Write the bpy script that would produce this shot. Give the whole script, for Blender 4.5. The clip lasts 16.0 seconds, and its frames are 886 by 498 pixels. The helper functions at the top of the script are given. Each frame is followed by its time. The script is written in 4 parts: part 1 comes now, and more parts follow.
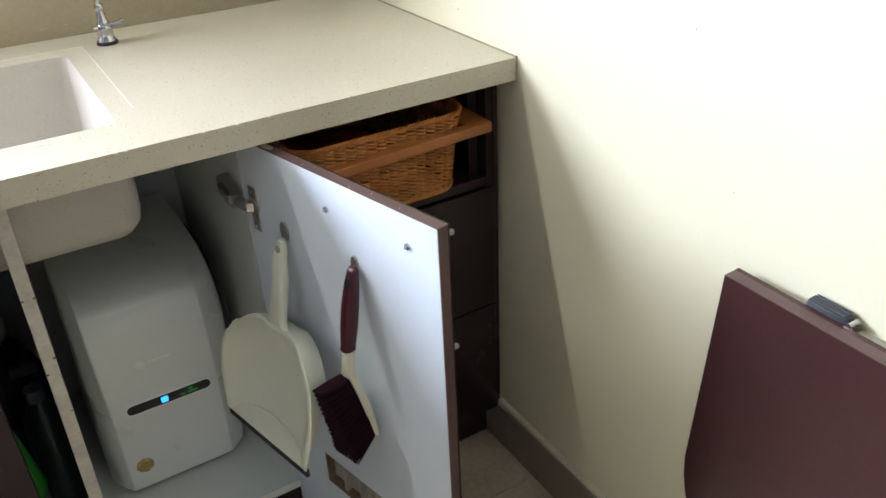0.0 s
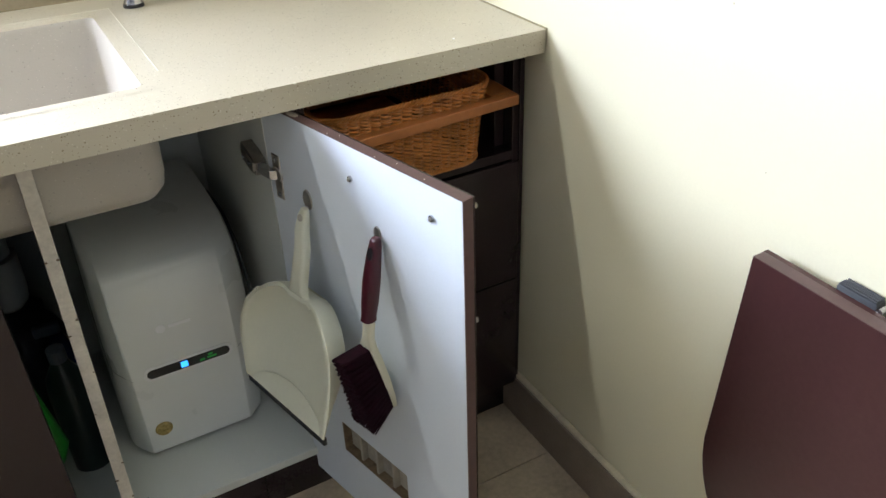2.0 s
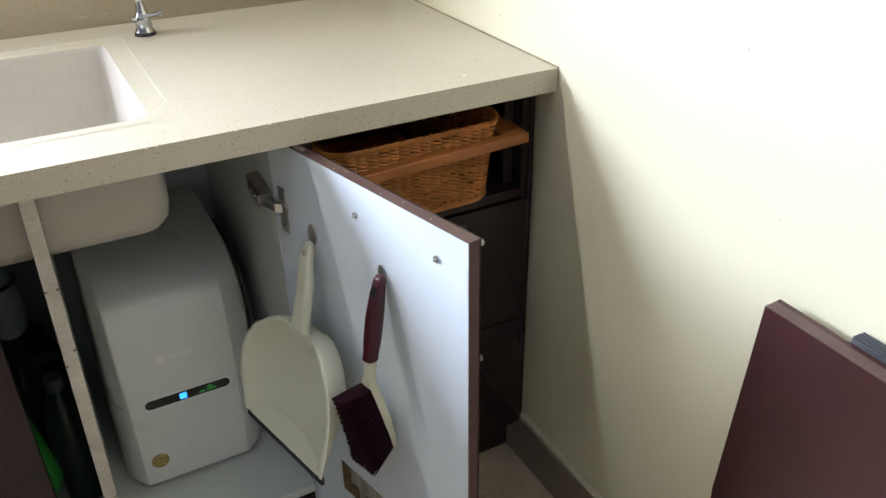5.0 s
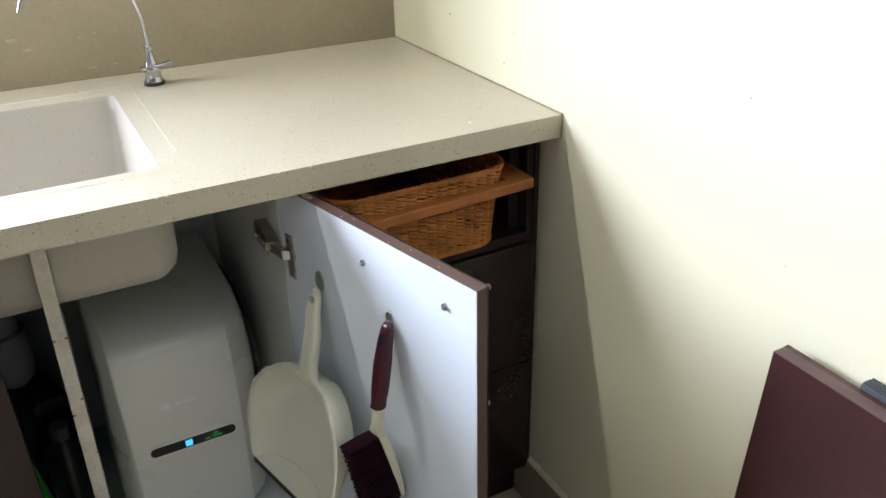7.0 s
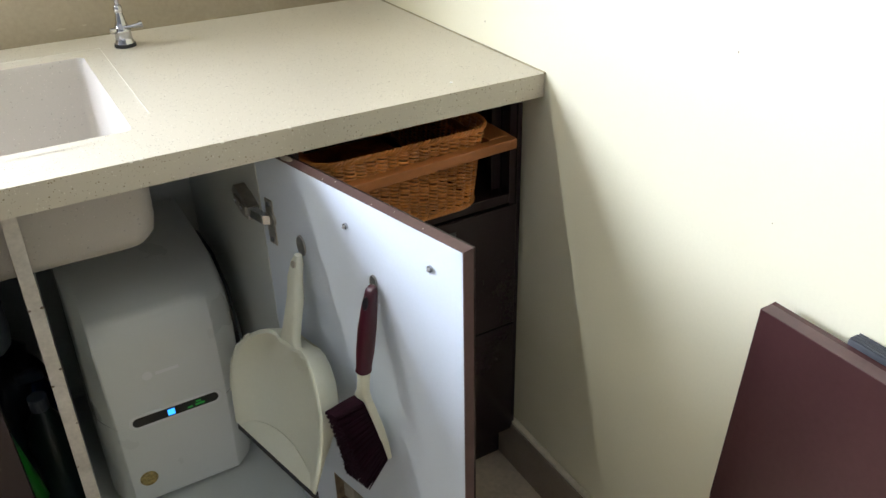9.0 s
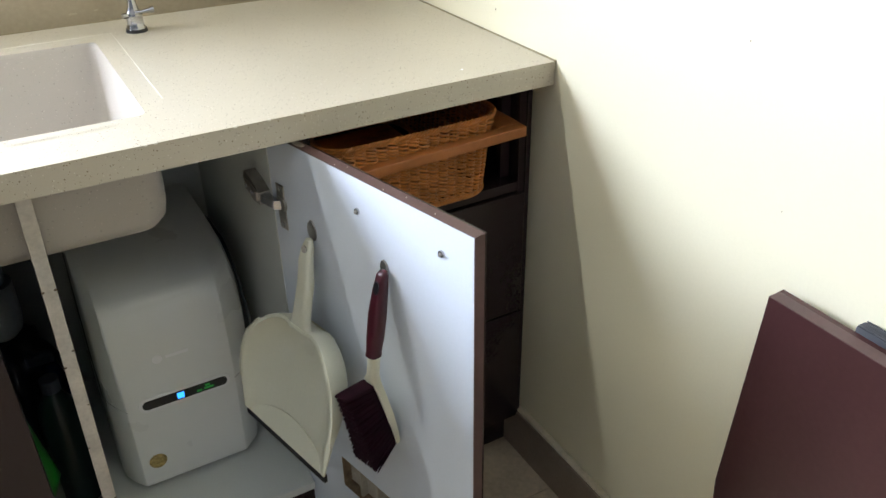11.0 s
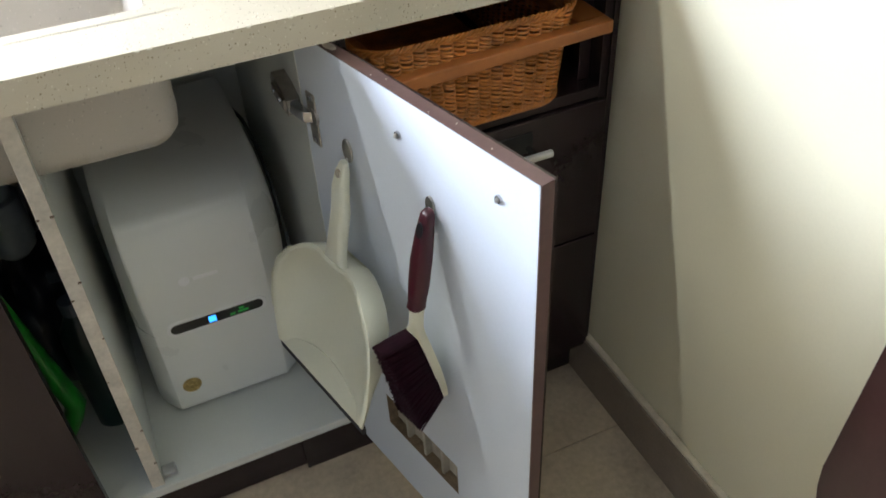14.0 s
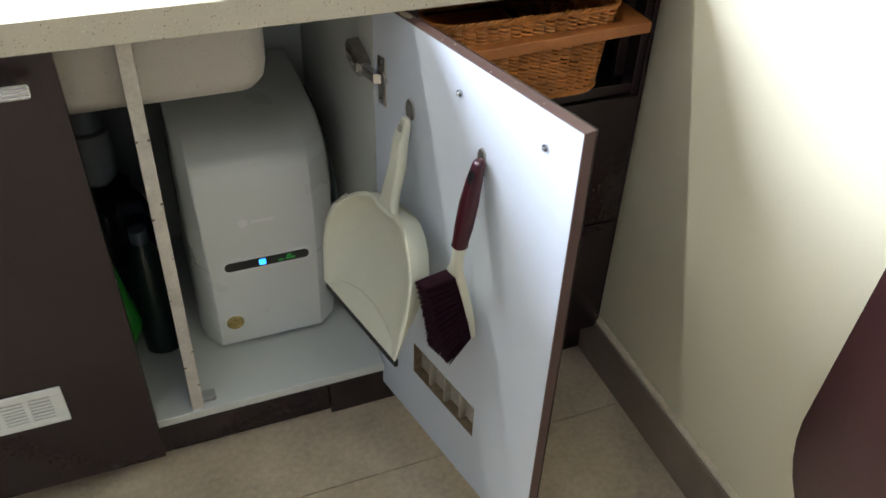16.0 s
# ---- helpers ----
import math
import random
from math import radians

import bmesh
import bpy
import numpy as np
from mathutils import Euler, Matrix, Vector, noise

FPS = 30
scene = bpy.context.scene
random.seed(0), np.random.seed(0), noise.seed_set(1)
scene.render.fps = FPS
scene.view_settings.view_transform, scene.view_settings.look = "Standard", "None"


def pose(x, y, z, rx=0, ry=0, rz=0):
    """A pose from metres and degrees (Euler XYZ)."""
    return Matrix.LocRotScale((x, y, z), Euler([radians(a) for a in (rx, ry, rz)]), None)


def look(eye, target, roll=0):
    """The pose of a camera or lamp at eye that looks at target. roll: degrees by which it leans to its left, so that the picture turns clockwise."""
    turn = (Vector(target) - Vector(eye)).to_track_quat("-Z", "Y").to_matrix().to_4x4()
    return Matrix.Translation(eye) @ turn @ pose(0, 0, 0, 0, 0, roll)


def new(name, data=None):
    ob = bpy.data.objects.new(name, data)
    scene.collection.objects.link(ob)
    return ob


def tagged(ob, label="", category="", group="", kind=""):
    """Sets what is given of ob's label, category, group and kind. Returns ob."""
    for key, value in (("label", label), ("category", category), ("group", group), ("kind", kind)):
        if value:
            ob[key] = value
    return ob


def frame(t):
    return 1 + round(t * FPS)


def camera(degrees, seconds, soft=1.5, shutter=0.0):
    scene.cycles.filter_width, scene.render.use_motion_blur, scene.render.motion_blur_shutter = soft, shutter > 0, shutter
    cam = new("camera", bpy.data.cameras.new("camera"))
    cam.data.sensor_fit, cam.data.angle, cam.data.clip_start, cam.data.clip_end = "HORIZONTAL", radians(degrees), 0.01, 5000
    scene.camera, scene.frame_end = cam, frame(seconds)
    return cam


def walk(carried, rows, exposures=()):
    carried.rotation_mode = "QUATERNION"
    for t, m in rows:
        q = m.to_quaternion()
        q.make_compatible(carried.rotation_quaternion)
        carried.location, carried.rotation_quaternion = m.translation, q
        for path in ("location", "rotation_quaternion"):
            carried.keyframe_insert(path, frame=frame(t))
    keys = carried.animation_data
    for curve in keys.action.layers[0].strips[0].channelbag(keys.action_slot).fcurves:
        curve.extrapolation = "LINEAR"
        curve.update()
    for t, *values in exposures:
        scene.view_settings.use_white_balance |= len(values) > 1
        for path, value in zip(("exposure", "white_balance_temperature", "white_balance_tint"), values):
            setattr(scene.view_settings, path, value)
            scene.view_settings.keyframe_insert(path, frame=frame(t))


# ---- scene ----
cam = camera(56.8, 16.0, shutter=0.5)
PATH = [
    (0, (-0.74, -1.018, 1.243), (0.12, 0.47, 0.22), -2.9),
    (0.5, (-0.742, -1.02, 1.242), (0.154, 0.445, 0.217), -2.0),
    (1, (-0.742, -1.019, 1.239), (0.136, 0.445, 0.199), -2.1),
    (1.5, (-0.745, -1.014, 1.234), (0.103, 0.452, 0.17), -2.1),
    (2, (-0.743, -1.008, 1.237), (0.061, 0.474, 0.162), -2.1),
    (2.5, (-0.742, -1.001, 1.242), (0.092, 0.493, 0.207), -0.7),
    (3, (-0.734, -0.988, 1.239), (0.123, 0.484, 0.192), 0.3),
    (3.5, (-0.73, -0.99, 1.239), (0.128, 0.49, 0.203), 0.4),
    (4, (-0.724, -0.993, 1.24), (0.089, 0.514, 0.208), -1.3),
    (6.5, (-0.738, -0.98, 1.249), (0.061, 0.565, 0.262), -0.4),
    (7, (-0.734, -0.985, 1.254), (0.09, 0.578, 0.316), -1.4),
    (7.5, (-0.729, -0.986, 1.252), (0.085, 0.561, 0.281), -2.6),
    (8, (-0.732, -0.985, 1.249), (0.113, 0.539, 0.266), -0.6),
    (8.5, (-0.737, -0.977, 1.244), (0.122, 0.527, 0.244), -0.2),
    (9, (-0.735, -0.971, 1.241), (0.114, 0.532, 0.231), -1.4),
    (11.5, (-0.751, -0.975, 1.239), (0.081, 0.511, 0.191), -0.7),
    (12, (-0.733, -0.920, 1.219), (0.080, 0.503, 0.036), 1.58),
    (12.2, (-0.703, -0.859, 1.208), (0.023, 0.569, 0.011), -0.1),
    (12.5, (-0.652, -0.778, 1.212), (0.028, 0.708, 0.041), -3.05),
    (12.7, (-0.633, -0.752, 1.213), (0.002, 0.734, 0.035), -2.5),
    (12.8, (-0.641, -0.758, 1.206), (-0.047, 0.723, 0.0), -1.7),
    (13, (-0.649, -0.776, 1.194), (-0.124, 0.685, -0.067), -0.7),
    (13.2, (-0.635, -0.789, 1.191), (-0.082, 0.690, -0.036), -1.4),
    (13.5, (-0.616, -0.783, 1.189), (-0.043, 0.670, -0.049), -3.95),
    (14, (-0.638, -0.801, 1.196), (-0.043, 0.612, -0.089), -3.3),
    (14.5, (-0.693, -0.848, 1.187), (0.012, 0.503, -0.108), 3.4),
    (14.7, (-0.719, -0.897, 1.188), (-0.013, 0.503, -0.05), 3.4),
    (15, (-0.722, -0.909, 1.197), (-0.054, 0.494, -0.061), 2.3),
    (15.5, (-0.727, -0.939, 1.209), (-0.108, 0.533, 0.004), 1.8),
    (16, (-0.744, -0.934, 1.204), (-0.147, 0.521, -0.031), 2.0),
]
walk(cam, [(t, look(eye, target, roll)) for t, eye, target, roll in PATH],
     exposures=((0.0, 0.0), (11.5, 0.0), (12.5, 0.08), (14.0, 0.13), (16.0, 0.26)))

# ---- light ----
world = bpy.data.worlds.new("sky")
scene.world = world
world.use_nodes = True
sky = world.node_tree.nodes.new("ShaderNodeTexSky")
sky.sky_type, sky.sun_disc = "NISHITA", False
sky.sun_elevation, sky.sun_rotation = radians(45), radians(20)
world.node_tree.links.new(sky.outputs[0], world.node_tree.nodes["Background"].inputs[0])
world.node_tree.nodes["Background"].inputs[1].default_value = 0.12

# window opening in the wall behind the counter
WIN_X0, WIN_X1, WIN_Z0, WIN_Z1 = -2.35, -0.98, 1.045, 1.74
BACK = 0.6


def area(name, eye, target, w, h, power, colour):
    data = bpy.data.lights.new(name, "AREA")
    data.shape, data.size, data.size_y, data.energy, data.color = "RECTANGLE", w, h, power, colour
    ob = new(name, data)
    ob.matrix_world = look(eye, target)
    return ob


area("window_daylight", ((WIN_X0 + WIN_X1) / 2, BACK + 0.28, (WIN_Z0 + WIN_Z1) / 2 + 0.05), ((WIN_X0 + WIN_X1) / 2, -2, (WIN_Z0 + WIN_Z1) / 2 + 0.05), 1.75, 1.0, 285, (0.755, 0.84, 1.04))
area("tube_light_glow", (-1.75, 0.54, 2.53), (-1.75, 0.1, 0.9), 1.15, 0.03, 27, (0.91, 0.94, 0.92))


# ---- materials ----
def mat(name, base, rough=0.5, metal=0.0, vary=0.12, scale=6.0, fine=160.0, bump=0.05, spec=0.5, coat=0.0, alt=None, emit=None, per_object=0.0):
    """A surface with broad and fine variation of its colour and a slight relief."""
    m = bpy.data.materials.new(name)
    m.use_nodes = True
    nt = m.node_tree
    p = nt.nodes["Principled BSDF"]
    p.inputs["Metallic"].default_value = metal
    p.inputs["Specular IOR Level"].default_value = spec
    p.inputs["Coat Weight"].default_value = coat
    tc = nt.nodes.new("ShaderNodeTexCoord")
    big = nt.nodes.new("ShaderNodeTexNoise")
    big.inputs["Scale"].default_value, big.inputs["Detail"].default_value = scale, 5
    small = nt.nodes.new("ShaderNodeTexNoise")
    small.inputs["Scale"].default_value, small.inputs["Detail"].default_value = fine, 3
    for n in (big, small):
        nt.links.new(tc.outputs["Object"], n.inputs["Vector"])
    add = nt.nodes.new("ShaderNodeMath")
    add.operation = "MULTIPLY_ADD"
    nt.links.new(small.outputs["Fac"], add.inputs[0])
    add.inputs[1].default_value = 0.45
    nt.links.new(big.outputs["Fac"], add.inputs[2])
    ramp = nt.nodes.new("ShaderNodeMapRange")
    ramp.inputs["From Min"].default_value, ramp.inputs["From Max"].default_value = 0.45, 1.0
    nt.links.new(add.outputs[0], ramp.inputs["Value"])
    mix = nt.nodes.new("ShaderNodeMix")
    mix.data_type = "RGBA"
    other = alt or tuple(c * (1 - vary) for c in base)
    mix.inputs[6].default_value, mix.inputs[7].default_value = (*other, 1), (*tuple(min(1, c * (1 + vary * 0.4)) for c in base), 1)
    nt.links.new(ramp.outputs[0], mix.inputs[0])
    colour = mix.outputs[2]
    if per_object:
        info = nt.nodes.new("ShaderNodeObjectInfo")
        hsv = nt.nodes.new("ShaderNodeHueSaturation")
        rng = nt.nodes.new("ShaderNodeMapRange")
        rng.inputs["To Min"].default_value, rng.inputs["To Max"].default_value = 1 - per_object, 1 + per_object
        nt.links.new(info.outputs["Random"], rng.inputs["Value"])
        nt.links.new(rng.outputs[0], hsv.inputs["Value"])
        nt.links.new(colour, hsv.inputs["Color"])
        colour = hsv.outputs[0]
    nt.links.new(colour, p.inputs["Base Color"])
    rr = nt.nodes.new("ShaderNodeMapRange")
    rr.inputs["To Min"].default_value, rr.inputs["To Max"].default_value = rough * 0.85, min(1, rough * 1.15)
    nt.links.new(big.outputs["Fac"], rr.inputs["Value"])
    nt.links.new(rr.outputs[0], p.inputs["Roughness"])
    if bump:
        b = nt.nodes.new("ShaderNodeBump")
        b.inputs["Strength"].default_value, b.inputs["Distance"].default_value = bump, 0.002
        nt.links.new(add.outputs[0], b.inputs["Height"])
        nt.links.new(b.outputs[0], p.inputs["Normal"])
    if emit:
        p.inputs["Emission Color"].default_value, p.inputs["Emission Strength"].default_value = (*emit[0], 1), emit[1]
    return m


def speckled(name, base, rough, dark, light, amount):
    """Composite stone: a pale ground with dark and light chips."""
    m = mat(name, base, rough, vary=0.06, scale=5, fine=400, bump=0.01, coat=0.1)
    nt = m.node_tree
    p = nt.nodes["Principled BSDF"]
    colour = p.inputs["Base Color"].links[0].from_socket
    tc = next(n for n in nt.nodes if n.type == "TEX_COORD")
    for scale, col, limit in ((520, dark, amount), (300, dark, amount * 0.7), (420, light, amount), (240, tuple(c * 0.75 for c in base), amount * 1.2)):
        v = nt.nodes.new("ShaderNodeTexVoronoi")
        v.inputs["Scale"].default_value = scale
        nt.links.new(tc.outputs["Object"], v.inputs["Vector"])
        sep = nt.nodes.new("ShaderNodeSeparateColor")
        nt.links.new(v.outputs["Color"], sep.inputs[0])
        pick = nt.nodes.new("ShaderNodeMath")
        pick.operation = "LESS_THAN"
        nt.links.new(sep.outputs[0], pick.inputs[0])
        pick.inputs[1].default_value = limit
        near = nt.nodes.new("ShaderNodeMath")
        near.operation = "LESS_THAN"
        nt.links.new(v.outputs["Distance"], near.inputs[0])
        near.inputs[1].default_value = 0.30
        both = nt.nodes.new("ShaderNodeMath")
        both.operation = "MULTIPLY"
        nt.links.new(pick.outputs[0], both.inputs[0])
        nt.links.new(near.outputs[0], both.inputs[1])
        mix = nt.nodes.new("ShaderNodeMix")
        mix.data_type = "RGBA"
        nt.links.new(both.outputs[0], mix.inputs[0])
        nt.links.new(colour, mix.inputs[6])
        mix.inputs[7].default_value = (*col, 1)
        colour = mix.outputs[2]
    nt.links.new(colour, p.inputs["Base Color"])
    return m


CREAM = mat("cream wall paint", (0.80, 0.745, 0.54), 0.6, vary=0.05, scale=2.2, fine=220, bump=0.06)
BEIGE = mat("beige wall paint", (0.41, 0.345, 0.24), 0.55, vary=0.20, scale=4, fine=140, bump=0.12)
VARNISH = mat("brown scuff", (0.42, 0.34, 0.22), 0.7)
FLAKE = mat("pale peeling paint", (0.50, 0.425, 0.30), 0.7, vary=0.2, scale=60)
# Grey of the two unseen walls, picked to hold down bounced light.
FARWALL = mat("grey for unseen walls", (0.27, 0.275, 0.28), 0.6, vary=0.06, scale=2.2)
CEIL = mat("white ceiling paint", (0.66, 0.66, 0.64), 0.8, vary=0.03)
TILE = mat("beige floor tile", (0.60, 0.49, 0.345), 0.34, vary=0.42, scale=7, fine=90, bump=0.02, per_object=0.04)
GROUT = mat("grey grout", (0.50, 0.41, 0.29), 0.9, vary=0.3, fine=300)
SKIRT = mat("taupe skirting tile", (0.285, 0.225, 0.17), 0.42, vary=0.28, scale=14, fine=200, bump=0.03, per_object=0.05)
CAULK = mat("cream grout line", (0.66, 0.60, 0.44), 0.7, vary=0.25, scale=30)
STONE = speckled("beige quartz composite", (0.53, 0.48, 0.375), 0.34, (0.20, 0.155, 0.09), (0.70, 0.67, 0.58), 0.065)
SINKM = speckled("pinkish composite sink", (0.475, 0.435, 0.375), 0.45, (0.40, 0.39, 0.33), (0.62, 0.56, 0.50), 0.05)
JOINT = mat("stained sealant", (0.34, 0.29, 0.18), 0.7, vary=0.5, scale=25)
SEAM = mat("pale sealant", (0.72, 0.69, 0.60), 0.5, vary=0.1, scale=40)
DARK = mat("dark brown laminate", (0.0235, 0.0135, 0.0158), 0.25, vary=0.15, scale=3, fine=200, bump=0.0, spec=0.42)
MAROON = mat("maroon laminate", (0.056, 0.0215, 0.0215), 0.21, vary=0.2, scale=5, fine=130, bump=0.006)
EDGE = mat("worn brown edge band", (0.108, 0.060, 0.056), 0.45, vary=0.35, scale=22, fine=150, bump=0.1)
CABWHITE = mat("white cabinet board", (0.655, 0.675, 0.63), 0.42, vary=0.06, scale=4, fine=260, bump=0.02)
WHITE = mat("white melamine", (0.675, 0.725, 0.785), 0.42, vary=0.05, scale=4, fine=260, bump=0.02)
RAW = mat("worn pale panel edge", (0.62, 0.57, 0.49), 0.6, vary=0.3, scale=26, fine=180, bump=0.15)
CHIPPED = mat("chipped dark board", (0.12, 0.085, 0.055), 0.9, vary=0.4, scale=200)
PLASTIC = mat("white glossy plastic", (0.76, 0.775, 0.745), 0.28, vary=0.03, scale=5, fine=300, bump=0.0)
GREYPL = mat("grey plastic", (0.40, 0.40, 0.39), 0.5, vary=0.1)
BLACK = mat("black plastic", (0.012, 0.012, 0.014), 0.3, vary=0.2)
RUBBER = mat("black rubber", (0.015, 0.015, 0.016), 0.7, vary=0.2)
CHROME = mat("chrome", (0.50, 0.50, 0.52), 0.14, metal=1.0, vary=0.1, bump=0)
STEEL = mat("dull nickel steel", (0.45, 0.43, 0.40), 0.35, metal=1.0, vary=0.3, scale=60, bump=0.03)
BRASS = mat("gold foil badge", (0.55, 0.42, 0.17), 0.35, metal=0.8, vary=0.4, scale=160, bump=0.1)
IVORY = mat("ivory plastic", (0.72, 0.71, 0.56), 0.36, vary=0.06, scale=8, fine=200, bump=0.02)
BURGUNDY = mat("burgundy plastic", (0.050, 0.0055, 0.011), 0.3, vary=0.15, scale=20, bump=0.02)
BRISTLE = mat("plum bristle", (0.021, 0.0040, 0.0098), 0.6, vary=0.5, scale=60, fine=600, bump=0.2, spec=0.12)
WICKER = mat("golden brown wicker", (0.50, 0.18, 0.036), 0.42, vary=0.55, scale=30, fine=220, bump=0.2)
RAILW = mat("reddish brown wood rail", (0.36, 0.125, 0.032), 0.45, vary=0.3, scale=12, fine=90, bump=0.06)
BLUE = mat("blue indicator", (0.05, 0.2, 0.6), 0.4, emit=((0.03, 0.32, 1.0), 2.2))
GREEN = mat("green indicator", (0.02, 0.2, 0.04), 0.4, emit=((0.04, 0.45, 0.08), 0.30))
GREENPL = mat("bright green plastic", (0.009, 0.20, 0.017), 0.35, vary=0.15, scale=12)
BOTTLE = mat("dark green bottle plastic", (0.008, 0.026, 0.022), 0.3, vary=0.2)
PIPE = mat("grey white drain pipe", (0.19, 0.22, 0.24), 0.45, vary=0.12, scale=18)
DULL = mat("dull blue grey plastic", (0.10, 0.115, 0.14), 0.5, vary=0.2)
HOSE = mat("dark grey hose", (0.05, 0.058, 0.058), 0.35)
LOGO = mat("silver print", (0.86, 0.86, 0.86), 0.3, vary=0.02)
CHARCOAL = mat("charcoal plastic", (0.035, 0.038, 0.045), 0.45, vary=0.3, scale=40)
BAG = mat("black plastic bag", (0.007, 0.014, 0.026), 0.35, vary=0.3, scale=18, bump=0.4)


# ---- building helpers ----
def finish(name, bm, material, smooth=None):
    me = bpy.data.meshes.new(name)
    bmesh.ops.recalc_face_normals(bm, faces=bm.faces)
    bm.to_mesh(me)
    bm.free()
    for m in material if isinstance(material, (list, tuple)) else [material]:
        me.materials.append(m)
    if smooth is not None:
        me.shade_smooth()
        me.set_sharp_from_angle(angle=radians(smooth))
    return me


def part(name, bm, material, parent, label="", smooth=None):
    """One mesh as a part of a thing; its points are in the world's metres."""
    ob = new(name, finish(name, bm, material, smooth))
    ob.parent = parent
    if parent.type == "EMPTY":
        ob.matrix_parent_inverse = Matrix.Translation(parent.location).inverted()
    return tagged(ob, label)


def thing(name, at, label, category, group="", kind=""):
    ob = new(name)
    ob.empty_display_size = 0.05
    ob.location = at
    return tagged(ob, label, category, group, kind)


def solid(name, bm, material, label, category, kind="", smooth=None, group=""):
    return tagged(new(name, finish(name, bm, material, smooth)), label, category, group, kind)


def box(x0, x1, y0, y1, z0, z1, bevel=0.0, seg=2, bm=None):
    own = bmesh.new()
    bmesh.ops.create_cube(own, size=1)
    for v in own.verts:
        v.co = Vector((x0 + (v.co.x + 0.5) * (x1 - x0), y0 + (v.co.y + 0.5) * (y1 - y0), z0 + (v.co.z + 0.5) * (z1 - z0)))
    if bevel:
        bmesh.ops.bevel(own, geom=own.edges[:], offset=bevel, segments=seg, affect="EDGES", profile=0.5)
    return join(bm, own) if bm is not None else own


def join(bm, other):
    me = bpy.data.meshes.new("tmp")
    other.to_mesh(me)
    other.free()
    bm.from_mesh(me)
    bpy.data.meshes.remove(me)
    return bm


def moved(bm, m):
    bm.transform(m)
    return bm


def tube(points, radius, sides=10, bm=None, closed=False):
    """A round tube along a line of points; radius may be a list."""
    bm = bm or bmesh.new()
    pts = [Vector(p) for p in points]
    n = len(pts)
    rings = []
    side = None
    for i, p in enumerate(pts):
        a, b = (pts[i - 1], pts[(i + 1) % n]) if closed else (pts[max(0, i - 1)], pts[min(n - 1, i + 1)])
        d = (b - a).normalized()
        if side is None:
            side = d.orthogonal().normalized()
        side = (side - d * side.dot(d)).normalized()
        up = d.cross(side)
        r = radius[i] if isinstance(radius, (list, tuple)) else radius
        rings.append([bm.verts.new(p + r * (side * math.cos(2 * math.pi * k / sides) + up * math.sin(2 * math.pi * k / sides))) for k in range(sides)])
    for i in range(n if closed else n - 1):
        a, b = rings[i], rings[(i + 1) % n]
        for k in range(sides):
            bm.faces.new((a[k], a[(k + 1) % sides], b[(k + 1) % sides], b[k]))
    if not closed:
        bm.faces.new(rings[0][::-1])
        bm.faces.new(rings[-1])
    return bm


def disc(centre, normal, radius, thick, sides=24, bm=None, sx=1.0):
    """A flat round plate, lying across normal."""
    own = bmesh.new()
    bmesh.ops.create_cone(own, cap_ends=True, segments=sides, radius1=radius, radius2=radius * 0.94, depth=thick)
    q = Vector(normal).to_track_quat("Z", "Y").to_matrix().to_4x4()
    own.transform(Matrix.Translation(centre) @ q @ Matrix.Diagonal((sx, 1, 1, 1)))
    return join(bm, own) if bm is not None else own


def loft(rings, caps=True):
    bm = bmesh.new()
    rs = [[bm.verts.new(p) for p in ring] for ring in rings]
    n = len(rs[0])
    for a, b in zip(rs, rs[1:]):
        for k in range(n):
            bm.faces.new((a[k], a[(k + 1) % n], b[(k + 1) % n], b[k]))
    if caps:
        bm.faces.new(rs[0][::-1])
        bm.faces.new(rs[-1])
    return bm


def rounded(x0, x1, y0, y1, r, n=5):
    pts = []
    for cx, cy, a in ((x1 - r, y1 - r, 0), (x0 + r, y1 - r, 90), (x0 + r, y0 + r, 180), (x1 - r, y0 + r, 270)):
        for k in range(n + 1):
            t = radians(a + 90 * k / n)
            pts.append((cx + r * math.cos(t), cy + r * math.sin(t)))
    return pts


def skewed(bm, k):
    """The counter and the wall behind it are not quite square to the cream wall."""
    for v in bm.verts:
        v.co.y -= k * v.co.x
    return bm


# ---- room ----
ROOM_X0, ROOM_Y0, CEILING = -3.6, -4.0, 2.75
floor_bm = box(ROOM_X0 - 0.1, 0.1, ROOM_Y0 - 0.1, 0.75, -0.1, -0.004)
floor = tagged(new("floor", finish("floor", floor_bm, GROUT)), "beige ceramic tiled kitchen floor with thin joints", "floor", kind="structure")
wall_right = solid("wall_right", box(0, 0.12, ROOM_Y0, 0.62, 0, CEILING), CREAM, "plain cream painted wall with small scuffs", "wall", "structure")
wall_bm = box(ROOM_X0, WIN_X0, BACK, BACK + 0.12, 0, CEILING)
box(WIN_X1, 0.0, BACK, BACK + 0.12, 0, CEILING, bm=wall_bm)
box(WIN_X0, WIN_X1, BACK, BACK + 0.12, 0, WIN_Z0, bm=wall_bm)
box(WIN_X0, WIN_X1, BACK, BACK + 0.12, WIN_Z1, CEILING, bm=wall_bm)
wall_back = solid("wall_back", skewed(wall_bm, 0.03), BEIGE, "beige painted wall behind the counter, slightly peeling", "wall", "structure")
# Unseen walls close the room; their distance and grey limit the bounce.
solid("wall_left", box(ROOM_X0 - 0.12, ROOM_X0, ROOM_Y0, 0.84, 0, CEILING), FARWALL, "unseen grey wall closing the room, toned to limit bounce", "wall", "structure")
solid("wall_front", box(ROOM_X0, 0, ROOM_Y0 - 0.12, ROOM_Y0, 0, CEILING), FARWALL, "unseen grey wall closing the room, toned to limit bounce", "wall", "structure")
